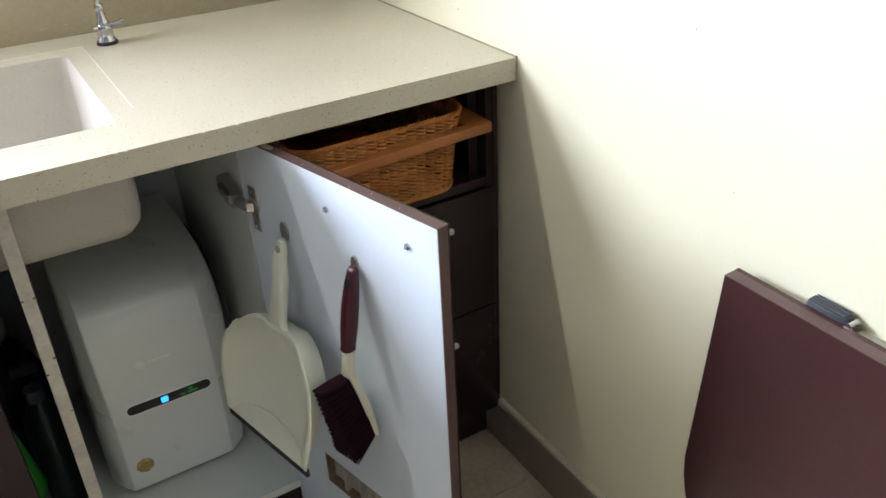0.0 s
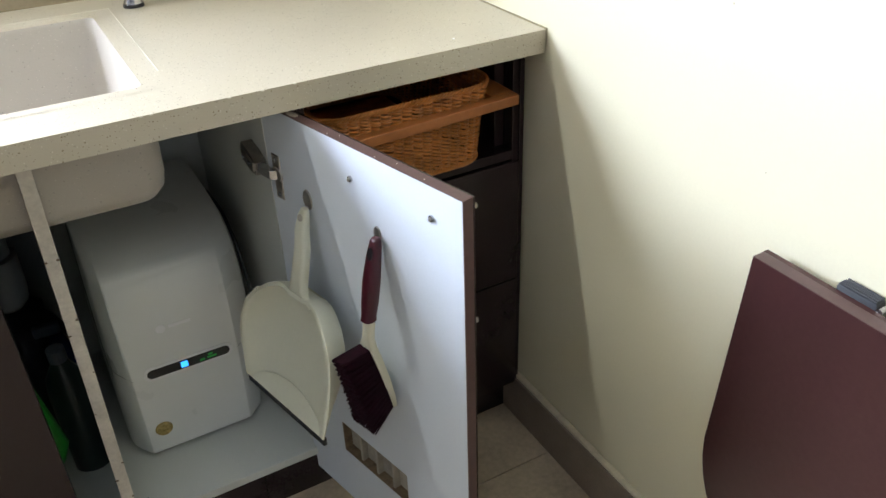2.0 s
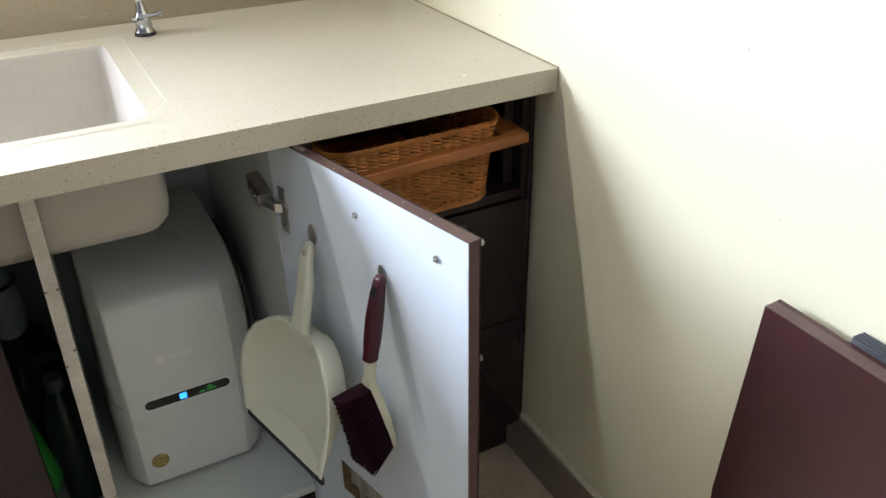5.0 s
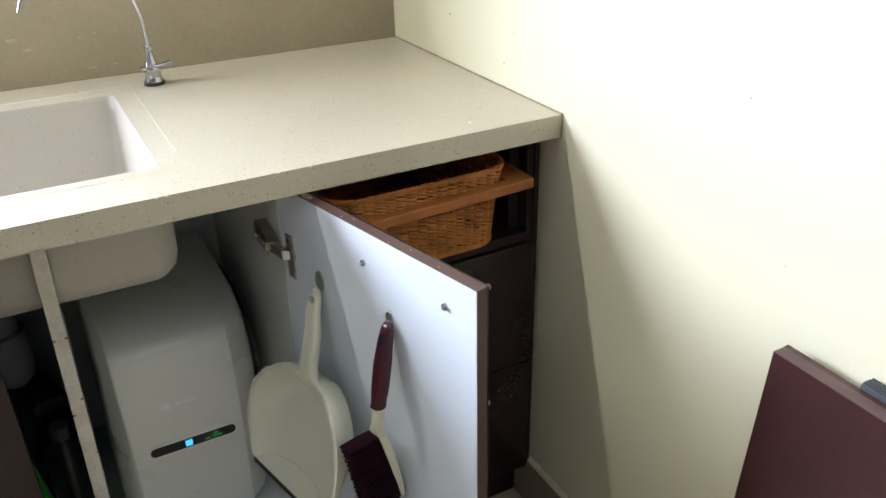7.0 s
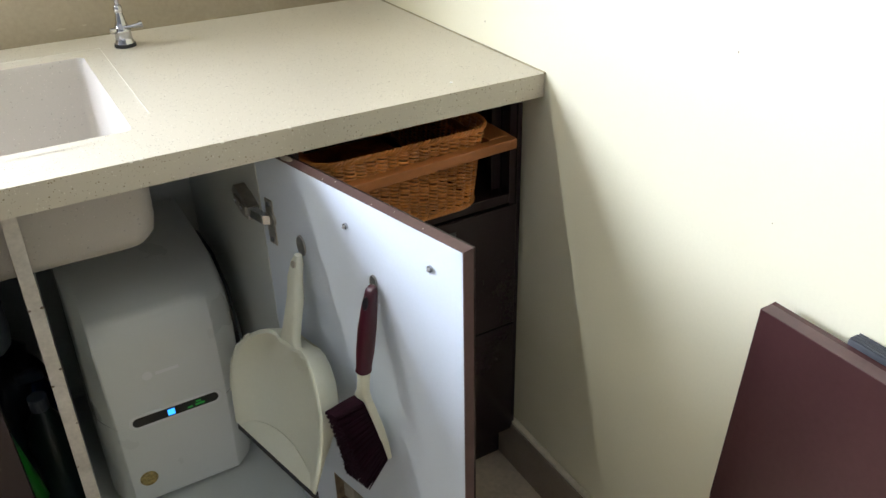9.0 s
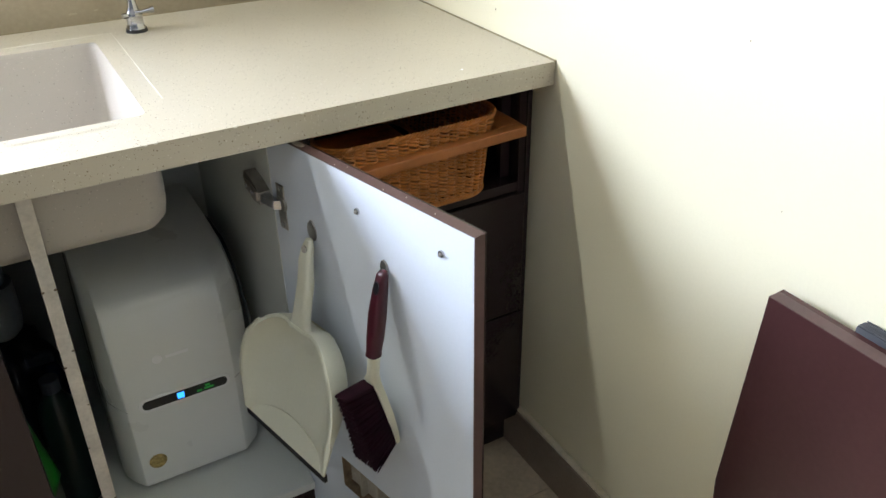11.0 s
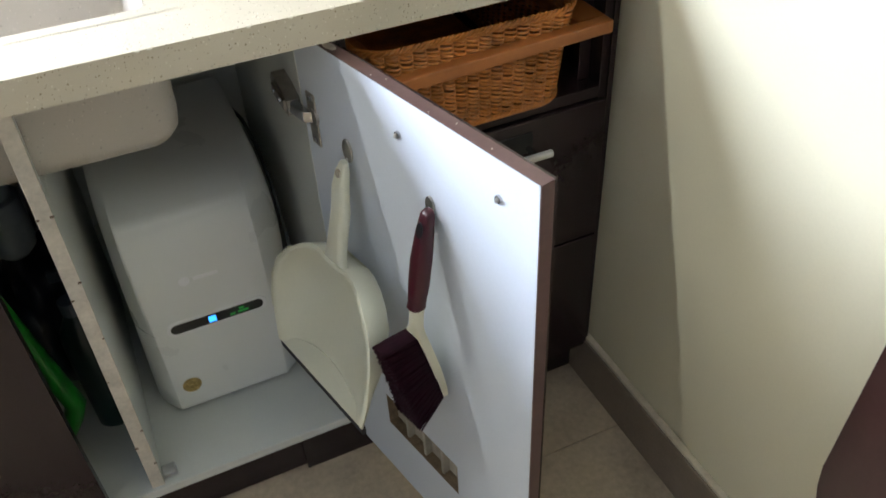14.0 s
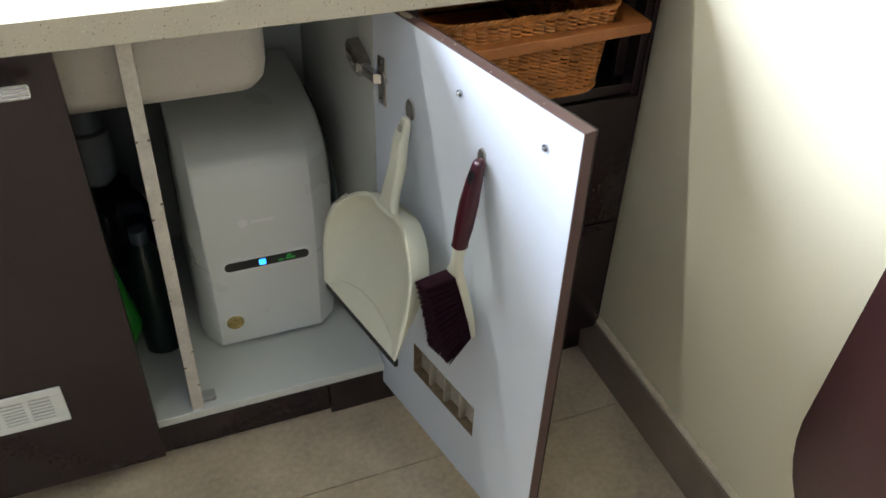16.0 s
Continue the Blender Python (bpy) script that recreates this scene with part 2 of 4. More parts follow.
solid("ceiling", box(ROOM_X0, 0, ROOM_Y0, BACK + 0.12, CEILING, CEILING + 0.1), CEIL, "plain white ceiling", "ceiling", "structure")
win = thing("window_1", ((WIN_X0 + WIN_X1) / 2, BACK, WIN_Z0), "window with a white frame above the counter", "window", kind="structure")
for x in (WIN_X0, WIN_X1 - 0.04):
    part("window_frame", box(x, x + 0.04, BACK + 0.06, BACK + 0.11, WIN_Z0, WIN_Z1, 0.003), WHITE, win)
for z in (WIN_Z0, WIN_Z1 - 0.04):
    part("window_frame", box(WIN_X0 + 0.04, WIN_X1 - 0.04, BACK + 0.06, BACK + 0.11, z, z + 0.04, 0.003), WHITE, win)
lampbody = thing("tube_light", (-1.75, 0.58, 2.56), "white wall-mounted tube light", "lamp")
part("fitting", box(-2.36, -1.14, 0.565, 0.6, 2.535, 2.58, 0.004), WHITE, lampbody)

for y, z, size in ((-0.354, 0.961, 0.0015), (-0.441, 0.783, 0.0010), (0.355, 0.93, 0.0022), (0.141, 0.936, 0.0014), (0.17, 0.881, 0.0018)):
    part("scuff", disc((-0.0002, y, z), (1, 0, 0), size, 0.0006, 9, sx=0.6), VARNISH, wall_right)
rs = random.Random(3)
for x, z, w in ((-0.72, 0.924, 0.013), (-0.70, 0.905, 0.009), (-0.612, 0.915, 0.006), (-0.585, 0.921, 0.004), (-0.547, 0.922, 0.004), (-0.60, 0.860, 0.009), (-0.56, 0.862, 0.005)):
    flake = bmesh.new()
    pts = [(x + w * rs.uniform(0.5, 1) * math.cos(a), BACK - 0.03 * x - 0.0006, z + w * 0.35 * rs.uniform(0.4, 1) * math.sin(a)) for a in [k * math.pi / 7 for k in range(14)]]
    flake.faces.new([flake.verts.new(p) for p in pts])
    ext = bmesh.ops.extrude_face_region(flake, geom=flake.faces[:])
    bmesh.ops.translate(flake, verts=[g for g in ext["geom"] if isinstance(g, bmesh.types.BMVert)], vec=(0, -0.0008, 0))
    part("paint_flake", flake, FLAKE, wall_back)
# skirting tiles along the cream wall
skirting = thing("baseboard", (0, -1.2, 0), "taupe tiled skirting with a cream grout line on top", "baseboard", kind="structure")
SK = 0.104
y = 0.088
for length in (0.62, 0.6, 0.6, 0.6):
    part("skirting_tile", box(-0.015, -0.0005, max(ROOM_Y0, y - length + 0.002), y, 0, SK, 0.0015), SKIRT, skirting)
    y -= length
part("grout_line", box(-0.0125, -0.0005, ROOM_Y0, 0.088, SK, SK + 0.009, 0.003), CAULK, skirting)

# ---- counter, sink, tap ----
TOP, UNDER = 0.84, 0.803
SX0, SX1, SY0, SY1 = -1.06, -0.588, 0.103, 0.484
FL = 0.033
counter = thing("countertop", (-1.2, 0.3, UNDER), "beige speckled quartz countertop with a thick square front edge", "countertop")
SLAB = 0.820
counter_bm = box(ROOM_X0, SX0 - FL, 0, BACK + 0.06, SLAB, TOP)
box(SX1 + 0.012, -0.0015, 0, BACK + 0.06, SLAB, TOP, bm=counter_bm)
box(SX0 - FL, SX1 + 0.012, 0, SY0 - 0.011, SLAB, TOP, bm=counter_bm)
box(SX0 - FL, SX1 + 0.012, SY1 + 0.015, BACK + 0.06, SLAB, TOP, bm=counter_bm)
bmesh.ops.remove_doubles(counter_bm, verts=counter_bm.verts[:], dist=0.002)
part("slab", skewed(counter_bm, 0.012), STONE, counter)
part("front_edge", skewed(box(ROOM_X0, -0.0015, 0.0003, 0.055, UNDER, SLAB), 0.012), STONE, counter)
part("wall_sealant", tube([(-0.001, 0.0, TOP), (-0.001, BACK, TOP)], 0.0022, 6), JOINT, counter)
part("back_sealant", tube([(-1.3 + 0.065 * k, BACK - 0.03 * (-1.3 + 0.065 * k) - 0.0012, TOP + 0.0004 * math.sin(k * 2.3)) for k in range(21)], [0.0016 + 0.0009 * math.sin(k * 1.7) for k in range(21)], 6), JOINT, counter, "stained brown sealant along the wall")
for x in (-0.60, -0.612, -0.50, -0.455, -0.41):
    part("edge_chip", disc((x, -0.012 * x + 0.0004, TOP - 0.0006), (0, -1, 1), 0.0016, 0.0012, 7, sx=1.8), SEAM, counter)
part("paint_fleck", disc((-0.142, 0.042, TOP + 0.0004), (0, 0, 1), 0.0022, 0.0008, 10), LOGO, counter, "tiny white paint fleck")
sink = thing("sink", ((SX0 + SX1) / 2, 0.3, 0.672), "pinkish beige composite sink set into the countertop", "sink")


def ring(x0, x1, y0, y1, r, z):
    return [(px, py, z) for px, py in rounded(x0, x1, y0, y1, r, 6)]


inner = [ring(SX0 + i, SX1 - i, SY0 + i, SY1 - i, 0.012 + i * 0.8, z) for i, z in ((0, TOP + 0.0005), (0.003, TOP - 0.005), (0.010, 0.71), (0.022, 0.685), (0.045, 0.676))]
outer = [ring(SX0 - 0.006 + i, SX1 + 0.006 - i, SY0 - 0.009 + i, SY1 + 0.012 - i, 0.03, z) for i, z in
         ((0.05, 0.661), (0.03, 0.663), (0.014, 0.670), (0.004, 0.686), (0, 0.71), (-0.001, UNDER - 0.001))]
part("bowl", skewed(loft(outer[::1] + [ring(SX0 - 0.007, SX1 + 0.007, SY0 - 0.010, SY1 + 0.013, 0.03, TOP - 0.003)] + inner), 0.012), SINKM, sink, smooth=40)
rim_bm = bmesh.new()
lo = [rim_bm.verts.new(p) for p in ring(SX0 - 0.0005, SX1 + 0.0005, SY0 - 0.0005, SY1 + 0.0005, 0.012, TOP + 0.0006)]
hi = [rim_bm.verts.new(p) for p in ring(SX0 - FL, SX1 + FL, SY0 - 0.02, SY1 + FL + 0.006, 0.006, TOP + 0.0006)]
for k in range(len(lo)):
    rim_bm.faces.new((lo[k], lo[(k + 1) % len(lo)], hi[(k + 1) % len(lo)], hi[k]))
rim = part("flange", skewed(rim_bm, 0.012), STONE, sink)
part("sealant_seam", skewed(tube([(SX0 - FL, SY0 - 0.02, TOP), (SX0 - FL, SY1 + FL + 0.006, TOP), (SX1 + FL, SY1 + FL + 0.006, TOP), (SX1 + FL, SY0 + 0.05, TOP)], 0.0012, 6), 0.012), SEAM, sink)

TX, TY = -0.513, 0.520
tap = thing("drinking_water_tap", (TX, TY, TOP), "slim chrome gooseneck drinking water tap on the countertop", "tap")
part("gasket", disc((TX, TY, TOP + 0.003), (0, 0, 1), 0.0185, 0.006), RUBBER, tap)
part("body", loft([[(TX + r * math.cos(2 * math.pi * k / 24), TY + r * math.sin(2 * math.pi * k / 24), TOP + z) for k in range(24)] for r, z in
                   ((0.0165, 0.006), (0.0150, 0.010), (0.0140, 0.014), (0.0138, 0.026), (0.0145, 0.029), (0.0120, 0.033), (0.0085, 0.042), (0.0075, 0.050), (0.0062, 0.056), (0.0060, 0.062))]), CHROME, tap, smooth=50)
lever = part("lever", tube([(TX, TY - 0.008, TOP + 0.033), (TX + 0.012, TY - 0.012, TOP + 0.034), (TX + 0.027, TY - 0.014, TOP + 0.036)], [0.004, 0.0032, 0.0045], 12), CHROME, tap, smooth=50)
part("knob", disc((TX - 0.016, TY - 0.008, TOP + 0.030), (1, 0.3, 0), 0.005, 0.008), CHROME, tap, smooth=50)
part("collar", loft([[(TX + q * math.cos(2 * math.pi * k / 18), TY + q * math.sin(2 * math.pi * k / 18), TOP + z) for k in range(18)] for q, z in ((0.0060, 0.058), (0.0072, 0.060), (0.0072, 0.067), (0.0050, 0.070))]), CHROME, tap, smooth=50)
part("lever_tip", disc((TX + 0.029, TY - 0.0145, TOP + 0.0365), (1, -0.1, 0.1), 0.0060, 0.006, 16), CHROME, tap, smooth=50)
neck = [(TX, TY, TOP + z) for z in (0.055, 0.075)] + [(TX - 0.10 + 0.10 * math.cos(a), TY - 0.012 * a, TOP + 0.085 + 0.14 * math.sin(a)) for a in [0.04 + 0.1 * k for k in range(27)]]
part("spout", tube(neck, 0.0037, 12), CHROME, tap, smooth=60)

# ---- base cabinets ----
FRONT = 0.065
FLOOR_Z = 0.112
cab = thing("sink_cabinet", (-0.65, 0.3, 0), "white melamine sink base cabinet standing open under the counter", "cabinet")
part("bottom_panel", box(-1.25, -0.4395, FRONT + 0.006, 0.585, FLOOR_Z - 0.017, FLOOR_Z, 0.001), CABWHITE, cab)
part("side_panel", box(-0.4390, -0.4220, 0.0955, 0.585, 0.095, UNDER - 0.001, 0.001), CABWHITE, cab)
part("back_panel", box(-1.25, -0.4255, 0.5855, 0.597, 0.0, UNDER - 0.16), CABWHITE, cab)


def leaned(bm):
    """The divider stands a little out of plumb."""
    for v in bm.verts:
        v.co.x -= 0.011 * (UNDER - v.co.z) / (UNDER - FLOOR_Z)
    return bm


# divider, notched round the sink
div_bm = box(-0.7685, -0.7505, 0.080, 0.56, FLOOR_Z, 0.648, 0.0008)
box(-0.7685, -0.7505, 0.080, 0.097, 0.648, UNDER - 0.0005, bm=div_bm)
part("divider", leaned(div_bm), CABWHITE, cab, "white upright divider")
part("divider_edge", leaned(box(-0.769, -0.750, 0.0765, 0.0797, FLOOR_Z + 0.0005, UNDER - 0.001, 0.0006)), RAW, cab, "worn pale front edge")
nick = random.Random(12)
for k in range(9):
    z = nick.uniform(FLOOR_Z + 0.05, UNDER - 0.06)
    lean = 0.011 * (UNDER - z) / (UNDER - FLOOR_Z)
    part("edge_nick", disc((nick.choice((-0.7675, -0.7515)) - lean, 0.0764, z), (0, 1, 0), nick.uniform(0.0010, 0.0022), 0.0008, 8, sx=1.5), CHIPPED, cab)
part("plinth", box(-1.6, -0.541, 0.092, 0.107, 0.006, 0.094, 0.001), DARK, cab)
part("plinth", box(-0.5405, -0.4025, 0.086, 0.101, 0.0, 0.094, 0.001), DARK, cab)
part("corner_block", box(-0.7605, -0.7385, 0.086, 0.106, FLOOR_Z + 0.0005, FLOOR_Z + 0.011, 0.002), GREYPL, cab, "small grey plastic corner block")

# hinge plate on the side panel and cup on the door
DA, DB = Vector((-0.425, 0.032, 0)), Vector((-0.342, -0.318, 0))
DU = (DB - DA).normalized()
DN = Vector((-DU.y, DU.x, 0))
DM = Matrix((DU, -DN, Vector((0, 0, 1)))).transposed().to_4x4()
DM.translation = DA
# door frame of reference: x along the door from the hinge, y out from its white face, z up


def onto_door(bm):
    return moved(bm, DM)


def bar_handle(parent, x0, x1, front, z):
    """A ridged pale bar on two posts, with a dark plate behind."""
    h = part("handle", box(x0, x1, front - 0.034, front - 0.024, z - 0.008, z + 0.008, 0.003), IVORYM, parent, "ridged ivory bar handle", smooth=40)
    for dz in (-0.004, 0.001, 0.006):
        part("ridge", box(x0 + 0.001, x1 - 0.001, front - 0.0352, front - 0.0338, z + dz - 0.0015, z + dz + 0.001, 0.0004, 1), CHROME, h)
    for x in (x0 + 0.02, x1 - 0.02):
        part("post", tube([(x, front - 0.025, z), (x, front, z)], 0.005, 12), CHROME, h)
    return h


IVORYM = mat("pale satin metal", (0.70, 0.68, 0.62), 0.35, metal=0.3, vary=0.1, scale=30)

W, DTOP, DBOT = 0.361, 0.79, 0.05
door = thing("cabinet_door", (DA.x, DA.y, DBOT), "open cabinet door, white inside with dark brown edges", "cabinet door")
VX0, VX1, VZ0, VZ1 = 0.048, 0.219, 0.170, 0.238


def cut_board(x0, x1, y0, y1, z0, z1):
    """A board with the vent's opening through it."""
    bm = box(x0, VX0, y0, y1, z0, z1)
    box(VX1, x1, y0, y1, z0, z1, bm=bm)
    box(VX0, VX1, y0, y1, z0, VZ0, bm=bm)
    box(VX0, VX1, y0, y1, VZ1, z1, bm=bm)
    bmesh.ops.remove_doubles(bm, verts=bm.verts[:], dist=0.00001)
    return bm


part("inner_panel", onto_door(cut_board(-0.060, W - 0.0015, -0.0155, 0.0, DBOT + 0.001, DTOP - 0.0012)), WHITE, door, "white melamine inner face")
part("outer_face", onto_door(cut_board(-0.0605, W, -0.0185, -0.0156, DBOT, DTOP)), DARK, door)
part("top_edge", onto_door(box(-0.0605, W, -0.0156, -0.0004, DTOP - 0.0012, DTOP + 0.0002)), EDGE, door, "worn brown edge band")
part("side_edge", onto_door(box(W - 0.0015, W, -0.0156, -0.0004, DBOT, DTOP - 0.0012)), EDGE, door)
for a, z in ((0.148, 0.742), (0.307, 0.747)):
    scr = part("screw", onto_door(disc((a, 0.0012, z), (0, 1, 0), 0.0045, 0.003, 16)), CHROME, door, smooth=40)
    part("screw_tip", onto_door(tube([(a, 0.002, z), (a + 0.0005, 0.0055, z - 0.001)], [0.0026, 0.0018], 10)), STEEL, scr)
dh = part("handle", onto_door(box(0.145, 0.31, -0.052, -0.042, 0.737, 0.753, 0.003)), IVORYM, door, "ridged ivory bar handle")
for a in (0.148, 0.307):
    part("post", onto_door(tube([(a, -0.043, 0.745), (a, -0.0185, 0.745)], 0.005, 12)), CHROME, dh)
for a, o in ((0.10, -0.004), (0.118, -0.011), (0.20, -0.003), (0.235, -0.010), (0.29, -0.006)):
    part("edge_chip", onto_door(disc((a, o, DTOP + 0.0003), (0, 0, 1), 0.0008, 0.0004, 7)), SEAM, door)
part("edge_wear", onto_door(disc((0.012, -0.008, DTOP + 0.0003), (0, 0, 1), 0.006, 0.0004, 9, sx=2.2)), RAW, door, "worn patch on the edge")
# ventilation grille seen from behind through its opening: raw board sides, ribs and slats
# Ribs and slats are browner than the white vent frame.
VENTM = mat("brownish vent plastic", (0.40, 0.36, 0.29), 0.5, vary=0.3, scale=30)
CHIP = mat("raw chipboard", (0.23, 0.165, 0.10), 0.9, vary=0.5, scale=90, fine=500, bump=0.4)
vent = part("vent", onto_door(box(VX0 - 0.012, VX1 + 0.012, -0.0225, -0.0187, VZ1 + 0.0005, VZ1 + 0.012, 0.001, 1)), PLASTIC, door, "recessed louvred vent seen from behind")
part("vent_frame", onto_door(box(VX0 - 0.012, VX1 + 0.012, -0.0225, -0.0187, VZ0 - 0.012, VZ0 - 0.0005, 0.001, 1)), PLASTIC, vent)
for x0, x1 in ((VX0 - 0.012, VX0 - 0.0005), (VX1 + 0.0005, VX1 + 0.012)):
    part("vent_frame", onto_door(box(x0, x1, -0.0225, -0.0187, VZ0, VZ1, 0.001, 1)), PLASTIC, vent)
for x0, x1, z0, z1 in ((VX0 + 0.0002, VX1 - 0.0002, VZ1 - 0.002, VZ1 - 0.0002), (VX0 + 0.0002, VX1 - 0.0002, VZ0 + 0.0002, VZ0 + 0.002), (VX0 + 0.0002, VX0 + 0.002, VZ0 + 0.002, VZ1 - 0.002), (VX1 - 0.002, VX1 - 0.0002, VZ0 + 0.002, VZ1 - 0.002)):
    part("opening_side", onto_door(box(x0, x1, -0.0184, -0.0006, z0, z1)), CHIP, vent, "raw chipboard edge")
for s in range(3):
    a0 = VX0 + 0.0405 + s * 0.0425
    part("rib", onto_door(box(a0, a0 + 0.006, -0.0180, -0.0045, VZ0 + 0.0021, VZ1 - 0.0021, 0.0006, 1)), VENTM, vent)
for s in range(4):
    a0 = VX0 + 0.0025 + s * 0.0425
    for k in range(8):
        z = VZ0 + 0.0045 + k * 0.0076
        slat = box(a0, a0 + 0.0375, -0.0007, 0.0007, -0.0027, 0.0027)
        bmesh.ops.rotate(slat, verts=slat.verts[:], cent=(0, 0, 0), matrix=Matrix.Rotation(radians(24), 3, "X"))
        part("slat", onto_door(moved(slat, Matrix.Translation((0, -0.0165, z + 0.003)))), VENTM, vent)

# concealed hinge
hinge = part("hinge", onto_door(box(-0.046, -0.026, 0.0003, 0.0022, 0.642, 0.716, 0.001, 1)), STEEL, door, "dull nickel concealed hinge")
part("cup", onto_door(disc((-0.036, 0.002, 0.684), (0, 1, 0), 0.0125, 0.004, 20)), STEEL, hinge)
for z in (0.650, 0.708):
    part("screw", onto_door(disc((-0.036, 0.003, z), (0, 1, 0), 0.004, 0.002, 12)), CHROME, hinge)
part("arm", loft([[(-0.446, 0.070, 0.676), (-0.446, 0.070, 0.690), (-0.436, 0.064, 0.690), (-0.436, 0.064, 0.676)], [(-0.456, 0.104, 0.677), (-0.456, 0.104, 0.691), (-0.444, 0.104, 0.691), (-0.444, 0.104, 0.677)]]), CHROME, hinge, "bright plated hinge arm")
mount = part("mounting_plate", loft([[(-0.4390 - d, yy, zz) for yy, zz in ((0.104, 0.671), (0.102, 0.692), (0.128, 0.700), (0.165, 0.704), (0.178, 0.690), (0.168, 0.672), (0.135, 0.666))] for d in (0.0003, 0.012, 0.0177)]), STEEL, hinge)
part("arm_body", box(-0.461, -0.4568, 0.104, 0.160, 0.678, 0.693, 0.001, 1), STEEL, mount)
for yy in (0.122, 0.150):
    part("screw", disc((-0.4617, yy, 0.686), (-1, 0, 0), 0.0042, 0.0016, 12), CHROME, mount)

# left closed door
LX0, LX1, LF = -1.205, -0.838, 0.046
ldoor = thing("cabinet_door", ((LX0 + LX1) / 2, LF, DBOT), "closed dark brown cabinet door with a white vent", "cabinet door")
part("panel", box(LX0, LX1, LF, LF + 0.018, DBOT, DTOP + 0.004, 0.0012), DARK, ldoor)
bar_handle(ldoor, -1.03, -0.868, LF, 0.757)
GX0, GX1, GZ0, GZ1 = -1.125, -0.955, 0.197, 0.270
gr = part("vent", box(GX0 + 0.002, GX1 - 0.002, LF - 0.0015, LF - 0.0003, GZ0 + 0.002, GZ1 - 0.002), GREYPL, ldoor, "white louvred plastic vent")
for x0, x1, z0, z1 in ((GX0, GX1, GZ1 - 0.014, GZ1), (GX0, GX1, GZ0, GZ0 + 0.014), (GX0, GX0 + 0.018, GZ0 + 0.014, GZ1 - 0.014), (GX1 - 0.018, GX1, GZ0 + 0.014, GZ1 - 0.014),
                       (GX1 - 0.056, GX1 - 0.048, GZ0 + 0.014, GZ1 - 0.014), (GX1 - 0.094, GX1 - 0.086, GZ0 + 0.014, GZ1 - 0.014), (GX1 - 0.132, GX1 - 0.124, GZ0 + 0.014, GZ1 - 0.014)):
    part("vent_frame", box(x0, x1, LF - 0.004, LF - 0.0003, z0, z1, 0.0008, 1), PLASTIC, gr)
for s in range(4):
    for k in range(6):
        z = GZ0 + 0.0165 + k * 0.0070
        part("slat", box(GX1 - 0.048 - s * 0.038, GX1 - 0.018 - s * 0.038, LF - 0.003, LF - 0.0016, z, z + 0.0036), PLASTIC, gr)
rest = thing("base_cabinet", (-2.2, 0.3, 0), "dark brown closed base cabinet along the counter", "cabinet")
for k in range(4):
    part("door", box(LX0 - 0.002 - (k + 1) * 0.5, LX0 - 0.006 - k * 0.5, LF, LF + 0.018, DBOT, DTOP + 0.004, 0.001), DARK, rest)
part("body", box(ROOM_X0, -1.25, LF + 0.02, 0.585, 0.1, UNDER - 0.001), DARK, rest)
part("plinth", box(ROOM_X0, -1.6005, 0.092, 0.107, 0.0, 0.094), DARK, rest)

# ---- drawer unit ----
DX0, DX1 = -0.402, -0.010
unit = thing("drawer_unit", (-0.22, 0.3, 0), "dark brown drawer unit with an open basket bay on top", "cabinet")
DF = 0.047
part("side_panel", box(DX0, DX0 + 0.017, FRONT - 0.01, 0.585, 0.095, UNDER - 0.001, 0.001), DARK, unit)
part("side_panel", box(DX1 - 0.017, DX1, DF + 0.004, 0.585, 0.095, UNDER - 0.001, 0.001), DARK, unit)
part("back_panel", box(DX0 + 0.017, DX1 - 0.017, 0.57, 0.58, 0.1, UNDER - 0.001), DARK, unit)
part("shelf", box(DX0 + 0.017, DX1 - 0.017, DF + 0.004, 0.57, 0.604, 0.6215, 0.001), DARK, unit)
part("top_rail", box(DX0 + 0.017, DX1 - 0.017, 0.12, 0.57, UNDER - 0.016, UNDER - 0.001), DARK, unit)
part("runner", box(DX1 - 0.034, DX1 - 0.0172, DF + 0.02, 0.5, 0.7, 0.716, 0.001), DARK, unit)
part("runner", box(DX0 + 0.0172, DX0 + 0.034, DF + 0.02, 0.5, 0.692, 0.708, 0.001), DARK, unit)
part("stile", box(DX1 - 0.036, DX1 - 0.0175, DF + 0.03, DF + 0.045, 0.6217, UNDER - 0.001, 0.001), DARK, unit)
part("filler", box(DX1 - 0.006, DX1 + 0.002, DF - 0.002, DF + 0.0035, 0.1, UNDER - 0.002, 0.0008), DARK, unit)
part("plinth", box(DX0, -0.006, 0.088, 0.103, 0.0, 0.094, 0.001), DARK, unit)
for z0, z1, hz in ((0.359, 0.602, 0.553), (0.098, 0.355, 0.312)):
    dr = part("drawer", box(DX0 + 0.002, DX1 - 0.007, DF - 0.004, DF + 0.014, z0, z1, 0.0012), DARK, unit, "dark brown drawer front")
    hd = part("handle", box(-0.30, -0.120, DF - 0.036, DF - 0.027, hz + 0.002, hz + 0.012, 0.003), IVORYM, dr, "ivory bar handle", smooth=40)
    part("backplate", box(-0.285, -0.138, DF - 0.006, DF - 0.0045, hz - 0.001, hz + 0.032, 0.0004, 1), BLACK, dr, "black handle backplate")
    for x in (-0.28, -0.145):
        part("post", tube([(x, DF - 0.028, hz + 0.007), (x, DF - 0.004, hz + 0.007)], 0.0042, 12), CHROME, dr)

# ---- wicker basket on its sliding frame ----
RX0, RX1, RY0, RY1, RZ0, RZ1 = DX0 + 0.02, -0.044, 0.007, 0.45, 0.726, 0.743
slide = thing("pull_out_frame", (-0.22, RY0, RZ0), "reddish brown wooden pull-out frame holding a basket", "drawer frame")


